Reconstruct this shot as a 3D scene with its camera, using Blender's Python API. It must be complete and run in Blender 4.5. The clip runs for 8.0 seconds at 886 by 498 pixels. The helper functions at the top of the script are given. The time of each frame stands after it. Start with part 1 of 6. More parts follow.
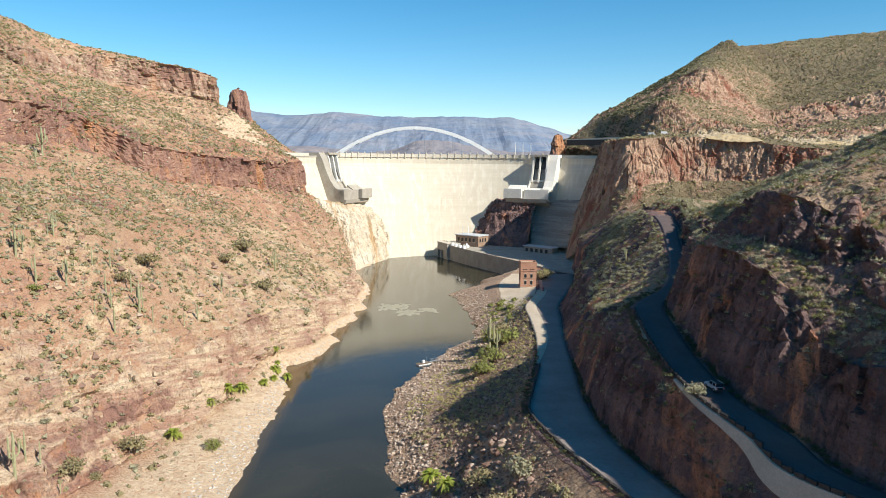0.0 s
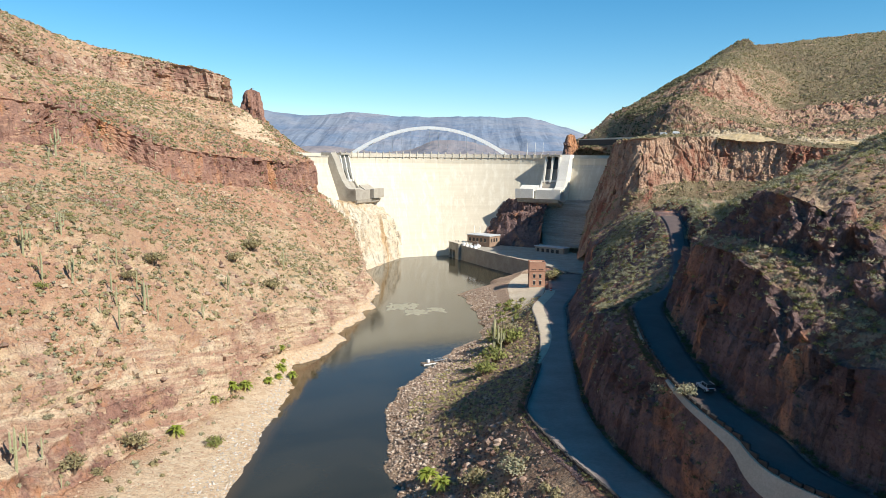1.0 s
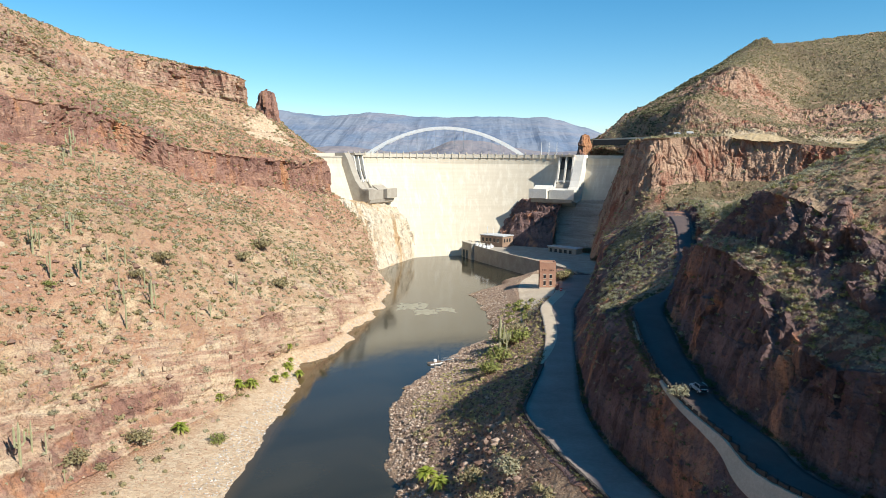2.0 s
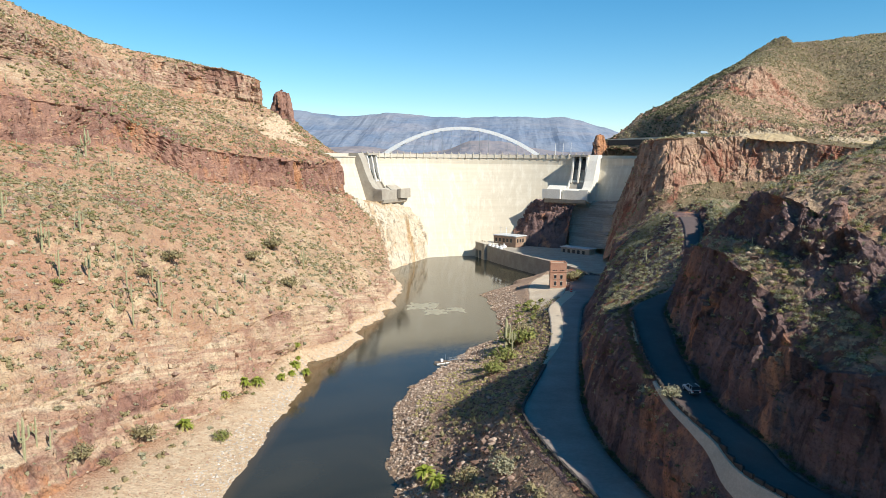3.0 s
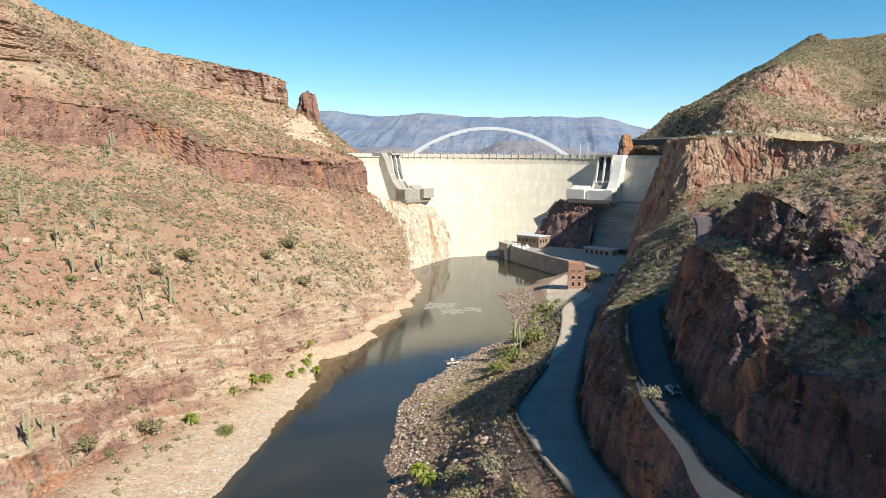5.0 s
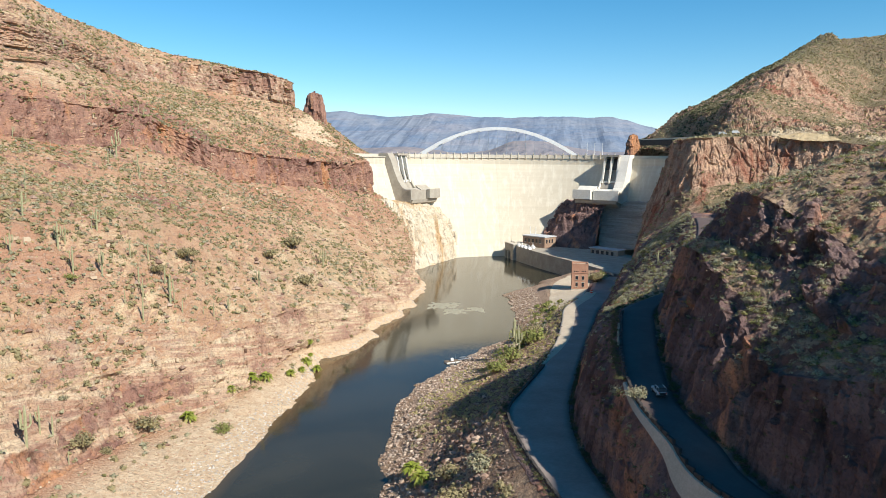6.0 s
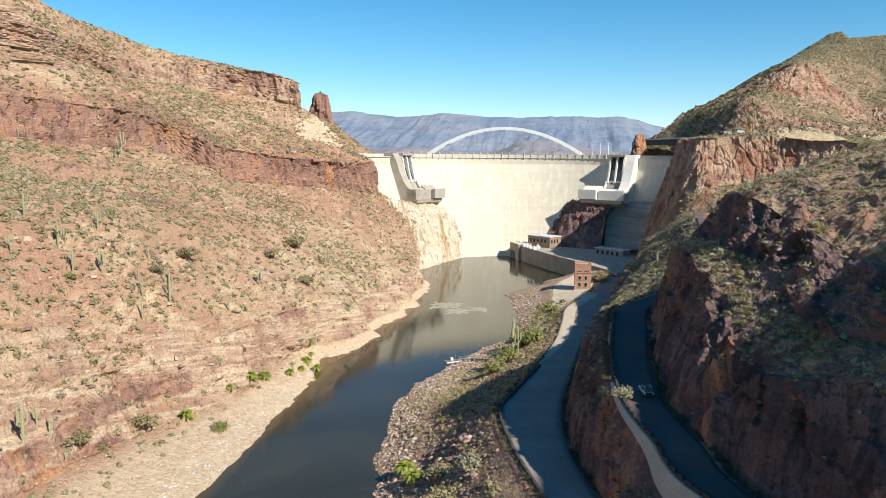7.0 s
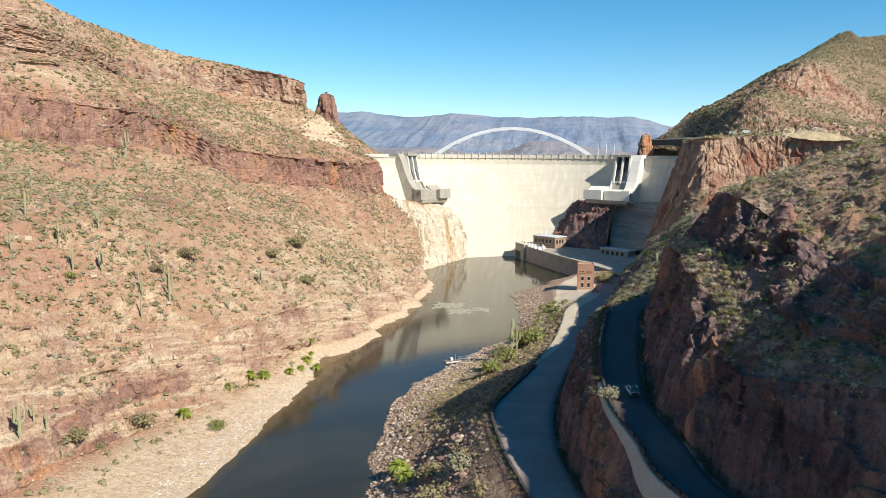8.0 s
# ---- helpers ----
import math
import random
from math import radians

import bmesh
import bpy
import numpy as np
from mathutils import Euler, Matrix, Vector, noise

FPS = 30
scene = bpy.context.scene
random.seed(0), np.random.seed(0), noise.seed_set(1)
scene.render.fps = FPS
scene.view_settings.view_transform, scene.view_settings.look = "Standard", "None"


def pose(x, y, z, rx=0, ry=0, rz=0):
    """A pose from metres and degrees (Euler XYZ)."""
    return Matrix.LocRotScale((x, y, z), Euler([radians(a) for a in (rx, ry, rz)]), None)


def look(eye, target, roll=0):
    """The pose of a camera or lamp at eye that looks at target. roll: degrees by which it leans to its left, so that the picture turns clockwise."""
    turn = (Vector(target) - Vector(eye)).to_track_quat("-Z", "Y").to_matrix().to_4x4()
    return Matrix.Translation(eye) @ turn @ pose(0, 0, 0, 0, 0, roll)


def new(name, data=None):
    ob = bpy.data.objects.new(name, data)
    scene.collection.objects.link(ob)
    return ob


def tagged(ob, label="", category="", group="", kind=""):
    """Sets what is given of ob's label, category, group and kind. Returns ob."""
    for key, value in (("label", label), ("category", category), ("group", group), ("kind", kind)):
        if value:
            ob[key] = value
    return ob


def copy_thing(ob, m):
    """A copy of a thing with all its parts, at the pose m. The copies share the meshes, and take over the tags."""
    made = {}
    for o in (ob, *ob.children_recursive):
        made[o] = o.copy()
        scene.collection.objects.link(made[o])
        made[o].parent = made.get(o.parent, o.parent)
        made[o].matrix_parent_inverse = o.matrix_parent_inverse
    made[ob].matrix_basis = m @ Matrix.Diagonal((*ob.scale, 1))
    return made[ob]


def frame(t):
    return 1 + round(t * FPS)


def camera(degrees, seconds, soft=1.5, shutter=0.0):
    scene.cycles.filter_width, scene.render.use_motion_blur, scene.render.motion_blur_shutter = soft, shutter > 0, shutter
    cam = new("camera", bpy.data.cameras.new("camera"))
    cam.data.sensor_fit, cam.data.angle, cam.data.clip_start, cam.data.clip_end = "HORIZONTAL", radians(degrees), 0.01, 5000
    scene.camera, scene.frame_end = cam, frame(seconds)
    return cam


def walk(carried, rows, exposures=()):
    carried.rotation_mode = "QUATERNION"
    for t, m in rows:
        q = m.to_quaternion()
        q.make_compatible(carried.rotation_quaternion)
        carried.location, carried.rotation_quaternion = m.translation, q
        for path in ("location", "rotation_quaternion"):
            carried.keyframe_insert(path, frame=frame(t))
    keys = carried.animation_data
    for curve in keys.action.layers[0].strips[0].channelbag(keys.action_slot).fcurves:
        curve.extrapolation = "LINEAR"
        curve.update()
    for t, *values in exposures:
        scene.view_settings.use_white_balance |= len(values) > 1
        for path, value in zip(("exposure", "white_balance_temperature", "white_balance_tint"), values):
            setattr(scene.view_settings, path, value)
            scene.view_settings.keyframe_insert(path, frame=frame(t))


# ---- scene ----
cam = camera(62.9, 8.0, 0.8)
METRES, EYE, TILT, LEAN, TURN = 42.0, 92.0, -7.2, -0.5, 0.0
ROWS = [
    (0.0, 0.0, 0.0, 0.0, 0.0, 0.0, -0.0),
    (0.5, 0.0638, -0.0079, -0.0006, 0.68, -0.0, -0.09),
    (1.0, 0.1285, -0.0148, -0.0009, 1.37, -0.01, -0.17),
    (1.5, 0.1936, -0.021, -0.0014, 2.11, -0.01, -0.24),
    (3.0, 0.3888, -0.0362, -0.0041, 4.38, -0.0, -0.52),
    (3.5, 0.4554, -0.0393, -0.0043, 5.11, -0.01, -0.6),
    (4.0, 0.5205, -0.0418, -0.0048, 5.83, -0.02, -0.67),
    (4.5, 0.5848, -0.0437, -0.0049, 6.52, -0.03, -0.75),
    (6.0, 0.7714, -0.0436, -0.0059, 8.05, -0.02, -0.94),
    (6.5, 0.8274, -0.0429, -0.0054, 8.37, -0.03, -0.96),
    (7.0, 0.8837, -0.042, -0.0052, 8.86, -0.04, -1.02),
    (7.5, 0.9413, -0.0402, -0.005, 9.3, -0.04, -1.07),
    (8.0, 0.998, -0.0385, -0.0044, 9.68, -0.04, -1.11),
]
walk(cam, [(t, pose(0, 0, EYE, TILT, LEAN, TURN) @ pose(METRES * x, METRES * y, METRES * z, 90 + pitch, roll, yaw)) for t, x, y, z, yaw, pitch, roll in ROWS])

# ---------------------------------------------------------------- light
SUN_AZ, SUN_EL = 126.0, 38.8          # clockwise from +y (the view), degrees above the horizon
world = bpy.data.worlds.new("sky")
scene.world = world
world.use_nodes = True
wt = world.node_tree
sky = wt.nodes.new("ShaderNodeTexSky")
sky.sky_type, sky.sun_disc = "NISHITA", False
sky.sun_elevation, sky.sun_rotation = radians(SUN_EL), radians(SUN_AZ)
sky.altitude, sky.air_density, sky.dust_density, sky.ozone_density = 1300.0, 1.0, 0.0, 3.0
tint = wt.nodes.new("ShaderNodeHueSaturation")
tint.inputs["Hue"].default_value, tint.inputs["Saturation"].default_value = 0.488, 1.34
wt.links.new(sky.outputs[0], tint.inputs["Color"])
wt.links.new(tint.outputs[0], wt.nodes["Background"].inputs[0])
wt.nodes["Background"].inputs[1].default_value = 0.104
sun_data = bpy.data.lights.new("sun", "SUN")
sun_data.energy, sun_data.angle, sun_data.color = 5.0, radians(0.55), (1.0, 0.94, 0.825)
sun_dir = Vector((math.sin(radians(SUN_AZ)) * math.cos(radians(SUN_EL)),
                  math.cos(radians(SUN_AZ)) * math.cos(radians(SUN_EL)), math.sin(radians(SUN_EL))))
sun = new("sun", sun_data)
sun.matrix_world = look(sun_dir * 600, (0, 0, 0))
scene.view_settings.exposure = 0.465

# ---------------------------------------------------------------- materials


class Nodes:
    """Short-hand for building a node material."""

    def __init__(self, name):
        self.mat = bpy.data.materials.new(name)
        self.mat.use_nodes = True
        self.tree = self.mat.node_tree
        self.bsdf = self.tree.nodes["Principled BSDF"]
        self.coord = self.tree.nodes.new("ShaderNodeTexCoord").outputs["Object"]
        self.geo = self.tree.nodes.new("ShaderNodeNewGeometry")

    def add(self, kind):
        return self.tree.nodes.new("ShaderNode" + kind)

    def put(self, socket, value):
        if isinstance(value, bpy.types.NodeSocket):
            self.tree.links.new(value, socket)
        elif isinstance(value, (tuple, list)) and len(value) == 3 and socket.type == "RGBA":
            socket.default_value = (*value, 1)
        else:
            socket.default_value = value

    def stretch(self, scale):
        node = self.add("Mapping")
        self.put(node.inputs[0], self.geo.outputs["Position"])
        self.put(node.inputs[3], scale)
        return node.outputs[0]

    def tilted(self, scale, dip):
        """Position stretched across beds that sink by dip metres for each metre along y."""
        split, join = self.add("SeparateXYZ"), self.add("CombineXYZ")
        self.put(split.inputs[0], self.geo.outputs["Position"])
        z = self.math("ADD", split.outputs[2], self.math("MULTIPLY", split.outputs[1], dip))
        for k, value in enumerate((split.outputs[0], split.outputs[1], z)):
            self.put(join.inputs[k], self.math("MULTIPLY", value, scale[k]))
        return join.outputs[0]

    def noise(self, scale, detail=4.0, rough=0.55, at=None, warp=0.0):
        node = self.add("TexNoise")
        self.put(node.inputs["Vector"], at if at is not None else self.geo.outputs["Position"])
        for key, value in (("Scale", scale), ("Detail", detail), ("Roughness", rough), ("Distortion", warp)):
            self.put(node.inputs[key], value)
        return node.outputs[0]

    def cells(self, scale, at=None, feature="F1", out=0):
        node = self.add("TexVoronoi")
        node.feature = feature
        self.put(node.inputs["Vector"], at if at is not None else self.geo.outputs["Position"])
        self.put(node.inputs["Scale"], scale)
        return node.outputs[out]

    def ramp(self, fac, *stops):
        node = self.add("ValToRGB")
        while len(node.color_ramp.elements) < len(stops):
            node.color_ramp.elements.new(0.5)
        for e, (at, c) in zip(node.color_ramp.elements, stops):
            e.position = at
            e.color = (*c, 1) if isinstance(c, (tuple, list)) else (c, c, c, 1)
        self.put(node.inputs[0], fac)
        return node.outputs[0]

    def mix(self, fac, a, b, blend="MIX"):
        node = self.add("Mix")
        node.data_type, node.blend_type = "RGBA", blend
        self.put(node.inputs[0], fac)
        self.put(node.inputs[6], a)
        self.put(node.inputs[7], b)
        return node.outputs[2]

    def math(self, op, a, b=0.0):
        node = self.add("Math")
        node.operation = op
        self.put(node.inputs[0], a)
        self.put(node.inputs[1], b)
        return node.outputs[0]

    def attr(self, name):
        node = self.add("Attribute")
        node.attribute_name = name
        return node.outputs["Fac"]

    def up(self):
        node = self.add("SeparateXYZ")
        self.put(node.inputs[0], self.geo.outputs["Normal"])
        return node.outputs[2]

    def height(self):
        node = self.add("SeparateXYZ")
        self.put(node.inputs[0], self.geo.outputs["Position"])
        return node.outputs[2]

    def random(self):
        return self.add("ObjectInfo").outputs["Random"]

    def island(self):
        return self.geo.outputs["Random Per Island"]

    def done(self, color, rough=0.9, metal=0.0, bump=None, size=0.1, strength=0.6, spec=0.3):
        self.put(self.bsdf.inputs["Base Color"], color)
        self.put(self.bsdf.inputs["Roughness"], rough)
        self.put(self.bsdf.inputs["Metallic"], metal)
        self.put(self.bsdf.inputs["Specular IOR Level"], spec)
        if bump is not None:
            node = self.add("Bump")
            self.put(node.inputs["Height"], bump)
            node.inputs["Distance"].default_value = size
            node.inputs["Strength"].default_value = strength
            self.put(self.bsdf.inputs["Normal"], node.outputs[0])
        return self.mat


DIP = 0.16        # the western beds sink away from the viewer


def terrain_material(name, soil_a, soil_b, soil_c, red_a, red_b, red_c, bed_a, bed_b, pale=(0.64, 0.56, 0.45), ruddiness=0.0, dip=0.0):
    """Dry desert ground: stony soil on the gentle slopes; fractured red rock or pale bedded rock where 'rock' is high or the slope is steep."""
    n = Nodes(name)
    big = n.noise(0.012, 5, 0.6)
    mid = n.noise(0.09, 6, 0.65, warp=0.5)
    small = n.noise(0.45, 5, 0.7)
    fine = n.noise(1.7, 5, 0.75)
    soil = n.mix(n.ramp(big, (0.38, 0.0), (0.62, 1.0)), soil_a, soil_b)
    soil = n.mix(n.ramp(mid, (0.45, 0.0), (0.66, 1.0)), soil, soil_c)
    soil = n.mix(n.ramp(small, (0.56, 0.0), (0.70, 0.6)), soil, n.mix(0.5, soil, red_b))
    ruddy = n.math("ADD", n.attr("red"), n.math("MULTIPLY", n.math("SUBTRACT", n.noise(0.022, 5, 0.65, warp=0.6), 0.5), 2.4))
    soil = n.mix(n.ramp(ruddy, (0.3, 0.0), (0.75, ruddiness)), soil, n.mix(0.35, red_b, red_c))
    stones = n.ramp(n.cells(1.1), (0.12, 1.0), (0.36, 0.0))
    soil = n.mix(n.math("MULTIPLY", stones, n.ramp(small, (0.42, 0.0), (0.6, 0.75))), soil, n.mix(n.cells(1.1, out=1), bed_b, red_b))
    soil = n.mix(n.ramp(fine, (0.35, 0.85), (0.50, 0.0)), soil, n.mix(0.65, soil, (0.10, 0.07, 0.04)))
    # red columnar rock
    columns = n.noise(1.0, 5, 0.65, at=n.stretch((0.24, 0.24, 0.05)), warp=0.5)
    red = n.mix(n.ramp(n.noise(1.0, 5, 0.6, at=n.stretch((0.03, 0.03, 0.10)), warp=0.8), (0.36, 0.0), (0.62, 1.0)), red_a, red_b)
    red = n.mix(n.ramp(n.noise(1.0, 5, 0.65, at=n.stretch((0.05, 0.05, 0.022)), warp=0.5), (0.52, 0.0), (0.64, 0.9)), red, red_c)
    red = n.mix(n.ramp(n.math("ADD", n.attr("red"), n.math("MULTIPLY", n.math("SUBTRACT", mid, 0.5), 1.2)), (1.15, 0.0), (1.5, 0.9)), red, red_c)
    # Column gaps and cracks get their crevice shade painted in as dark colour.
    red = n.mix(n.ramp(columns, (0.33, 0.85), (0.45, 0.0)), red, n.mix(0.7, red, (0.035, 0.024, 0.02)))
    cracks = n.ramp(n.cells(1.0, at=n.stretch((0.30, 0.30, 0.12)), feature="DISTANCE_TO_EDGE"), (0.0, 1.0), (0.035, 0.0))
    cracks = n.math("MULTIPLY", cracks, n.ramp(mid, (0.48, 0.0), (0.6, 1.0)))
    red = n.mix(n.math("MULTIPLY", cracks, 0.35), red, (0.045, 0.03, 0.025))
    # pale bedded rock
    beds = n.noise(1.0, 6, 0.7, at=n.tilted((0.03, 0.03, 0.55), dip), warp=0.4)
    bed = n.mix(n.ramp(beds, (0.38, 0.0), (0.60, 1.0)), bed_a, bed_b)
    bed = n.mix(n.ramp(n.noise(0.06, 4, 0.6), (0.52, 0.0), (0.66, 0.8)), bed, n.mix(0.5, red_b, red_a))
    joint = n.ramp(n.cells(1.0, at=n.stretch((0.30, 0.30, 0.6)), feature="DISTANCE_TO_EDGE"), (0.0, 1.0), (0.05, 0.0))
    joint = n.math("MULTIPLY", joint, n.ramp(mid, (0.45, 0.0), (0.6, 1.0)))
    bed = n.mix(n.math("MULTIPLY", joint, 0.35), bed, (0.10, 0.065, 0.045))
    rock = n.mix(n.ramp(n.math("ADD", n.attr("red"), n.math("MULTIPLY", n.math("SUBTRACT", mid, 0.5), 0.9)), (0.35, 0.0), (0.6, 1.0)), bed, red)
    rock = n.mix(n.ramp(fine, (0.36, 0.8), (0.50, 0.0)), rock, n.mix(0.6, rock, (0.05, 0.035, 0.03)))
    rock = n.mix(n.ramp(small, (0.55, 0.0), (0.70, 0.55)), rock, n.mix(0.5, rock, bed_b))
    steep = n.ramp(n.math("ADD", n.up(), n.math("MULTIPLY", n.math("SUBTRACT", mid, 0.5), 0.5)), (0.42, 1.0), (0.62, 0.0))
    mask = n.math("MAXIMUM", n.math("MULTIPLY", steep, 0.85), n.ramp(n.math("ADD", n.attr("rock"), n.math("MULTIPLY", n.math("SUBTRACT", n.noise(0.05, 6, 0.68, warp=0.6), 0.5), 2.0)), (0.44, 0.0), (0.58, 1.0)))
    color = n.mix(mask, soil, rock)
    gravel = n.mix(n.ramp(n.cells(0.8, out=1), (0.2, 0.0), (0.8, 1.0)), n.mix(0.4, soil_c, bed_a), bed_b)
    color = n.mix(n.ramp(n.math("ADD", n.attr("gravel"), n.math("MULTIPLY", n.math("SUBTRACT", fine, 0.5), 0.6)), (0.4, 0.0), (0.65, 1.0)), color, gravel)
    color = n.mix(n.ramp(n.math("ADD", n.attr("gravel"), n.math("MULTIPLY", n.math("SUBTRACT", small, 0.5), 0.5)), (1.0, 0.0), (1.25, 0.9)), color, n.mix(n.ramp(mid, (0.4, 0.0), (0.6, 1.0)), pale, n.mix(0.5, pale, soil_a)))
    relief = n.math("ADD", n.math("MULTIPLY", fine, 0.7), n.math("ADD", n.math("MULTIPLY", n.math("ADD", columns, beds), n.math("MULTIPLY", mask, 0.6)), n.math("MULTIPLY", n.cells(1.1), -0.4)))
    return n.done(color, 0.95, bump=relief, size=1.0, strength=0.8, spec=0.12)


def plain(name, a, b, scale=0.5, rough=0.85, metal=0.0, vary=0.0, bump=0.02, spec=0.3):
    """A painted, cast or worn surface: two tones by a stain noise, a fine grain, a shift from piece to piece."""
    n = Nodes(name)
    c = n.mix(n.ramp(n.noise(scale, 5, 0.65, warp=0.4), (0.35, 0.0), (0.68, 1.0)), a, b)
    c = n.mix(n.ramp(n.noise(scale * 14, 4, 0.7), (0.42, 0.22), (0.62, 0.0)), c, n.mix(0.6, c, (0.05, 0.045, 0.04)))
    if vary:
        c = n.mix(n.math("MULTIPLY", n.random(), vary), c, n.mix(0.5, c, (0.03, 0.025, 0.02)))
    return n.done(c, rough, metal, bump=n.noise(scale * 20, 4, 0.6), size=bump, spec=spec)


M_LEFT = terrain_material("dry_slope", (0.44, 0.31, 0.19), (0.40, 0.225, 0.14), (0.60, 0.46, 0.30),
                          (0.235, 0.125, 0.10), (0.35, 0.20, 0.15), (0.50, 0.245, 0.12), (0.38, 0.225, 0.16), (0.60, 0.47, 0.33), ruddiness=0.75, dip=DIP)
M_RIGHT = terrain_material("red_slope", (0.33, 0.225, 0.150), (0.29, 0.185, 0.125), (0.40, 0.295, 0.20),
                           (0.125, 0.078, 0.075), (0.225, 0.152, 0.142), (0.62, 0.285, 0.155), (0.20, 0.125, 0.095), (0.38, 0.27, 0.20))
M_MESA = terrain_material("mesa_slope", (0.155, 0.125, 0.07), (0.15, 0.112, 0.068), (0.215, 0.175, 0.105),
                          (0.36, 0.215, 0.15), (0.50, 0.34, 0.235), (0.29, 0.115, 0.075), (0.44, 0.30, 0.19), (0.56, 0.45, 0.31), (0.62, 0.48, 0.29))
M_PALE = terrain_material("pale_abutment", (0.55, 0.43, 0.30), (0.58, 0.48, 0.34), (0.60, 0.51, 0.39),
                          (0.58, 0.47, 0.34), (0.68, 0.61, 0.49), (0.50, 0.33, 0.17), (0.5, 0.4, 0.28), (0.66, 0.58, 0.46))
M_GREY = terrain_material("grey_abutment", (0.33, 0.29, 0.25), (0.38, 0.34, 0.29), (0.43, 0.39, 0.33),
                          (0.30, 0.26, 0.22), (0.40, 0.35, 0.30), (0.40, 0.24, 0.15), (0.30, 0.26, 0.22), (0.46, 0.42, 0.36))


def concrete_face():
    n = Nodes("dam_concrete")
    z = n.height()
    lifts = n.ramp(n.noise(1.0, 3, 0.5, at=n.stretch((0.012, 0.012, 0.42))), (0.42, 0.0), (0.58, 1.0))
    c = n.mix(n.math("MULTIPLY", lifts, 0.45), (0.565, 0.505, 0.40), (0.63, 0.575, 0.465))
    patch = n.cells(1.0, at=n.stretch((0.07, 0.07, 0.11)), out=1)
    c = n.mix(n.math("MULTIPLY", n.ramp(patch, (0.35, 0.0), (0.8, 1.0)), 0.25), c, (0.69, 0.64, 0.53))
    streak = n.ramp(n.noise(1.0, 6, 0.65, at=n.stretch((0.24, 0.24, 0.010))), (0.50, 0.0), (0.66, 1.0))
    c = n.mix(n.math("MULTIPLY", streak, 0.6), c, (0.73, 0.69, 0.59))
    dirt = n.ramp(n.noise(1.0, 6, 0.7, at=n.stretch((0.12, 0.12, 0.016)), warp=0.2), (0.58, 0.0), (0.78, 1.0))
    c = n.mix(n.math("MULTIPLY", dirt, 0.25), c, (0.45, 0.385, 0.285))
    c = n.mix(n.math("MULTIPLY", n.random(), 0.22), c, (0.52, 0.46, 0.36))
    joint = n.ramp(n.math("FRACT", n.math("MULTIPLY", z, 0.333)), (0.0, 1.0), (0.06, 0.0))
    c = n.mix(n.math("MULTIPLY", joint, 0.35), c, (0.42, 0.36, 0.28))
    return n.done(c, 0.9, bump=n.math("ADD", n.math("MULTIPLY", joint, -0.5), n.noise(2.0)), size=0.08, spec=0.2)


M_DAM = concrete_face()
M_CONC = plain("concrete", (0.52, 0.47, 0.38), (0.62, 0.57, 0.48), 0.12, 0.9)
M_CONC_OLD = plain("weathered_concrete", (0.34, 0.30, 0.25), (0.45, 0.41, 0.34), 0.15, 0.92)
M_CONC_TAN = plain("tan_concrete", (0.44, 0.37, 0.28), (0.54, 0.46, 0.36), 0.15, 0.92)
M_CONC_WHITE = plain("bleached_concrete", (0.72, 0.68, 0.60), (0.80, 0.77, 0.70), 0.1, 0.85)
M_ASPHALT = plain("asphalt", (0.115, 0.083, 0.078), (0.145, 0.108, 0.10), 0.12, 0.9)
M_GRAVELROAD = plain("gravel_road", (0.27, 0.21, 0.185), (0.35, 0.285, 0.25), 0.08, 0.95)
M_DIRT = plain("packed_dirt", (0.52, 0.42, 0.31), (0.60, 0.51, 0.39), 0.1, 0.95)
M_BANK = plain("yellow_earth", (0.52, 0.38, 0.21), (0.62, 0.48, 0.29), 0.12, 0.95, bump=0.3)
M_STEEL_DARK = plain("dark_steel", (0.05, 0.05, 0.05), (0.08, 0.08, 0.08), 0.3, 0.5, 0.4)
M_STEEL_GREY = plain("galvanised_steel", (0.42, 0.43, 0.44), (0.52, 0.53, 0.54), 0.4, 0.45, 0.6)
M_WHITE = plain("white_paint", (0.78, 0.78, 0.78), (0.84, 0.84, 0.83), 0.05, 0.5)
M_BRICK = plain("brick", (0.42, 0.22, 0.15), (0.50, 0.29, 0.20), 0.3, 0.9, vary=0.3)
M_BROWN = plain("brown_cladding", (0.30, 0.20, 0.14), (0.36, 0.25, 0.18), 0.3, 0.8)
M_ROOF = plain("pale_roof", (0.52, 0.54, 0.56), (0.60, 0.62, 0.63), 0.2, 0.7)
M_GLASS = plain("dark_window", (0.02, 0.025, 0.03), (0.03, 0.035, 0.04), 0.5, 0.12, spec=0.6)


def water_material():
    n = Nodes("river_water")
    c = n.mix(n.ramp(n.noise(0.02, 4, 0.6, warp=1.0), (0.35, 0.0), (0.7, 1.0)), (0.030, 0.028, 0.017), (0.050, 0.044, 0.027))
    c = n.mix(n.ramp(n.attr("shallow"), (0.0, 0.0), (1.0, 1.0)), c, (0.14, 0.09, 0.04))
    ripple = n.math("ADD", n.noise(0.9, 3, 0.5), n.math("MULTIPLY", n.noise(0.12, 3, 0.5), 1.5))
    return n.done(c, 0.07, bump=ripple, size=0.05, strength=0.25, spec=0.26)


M_WATER = water_material()


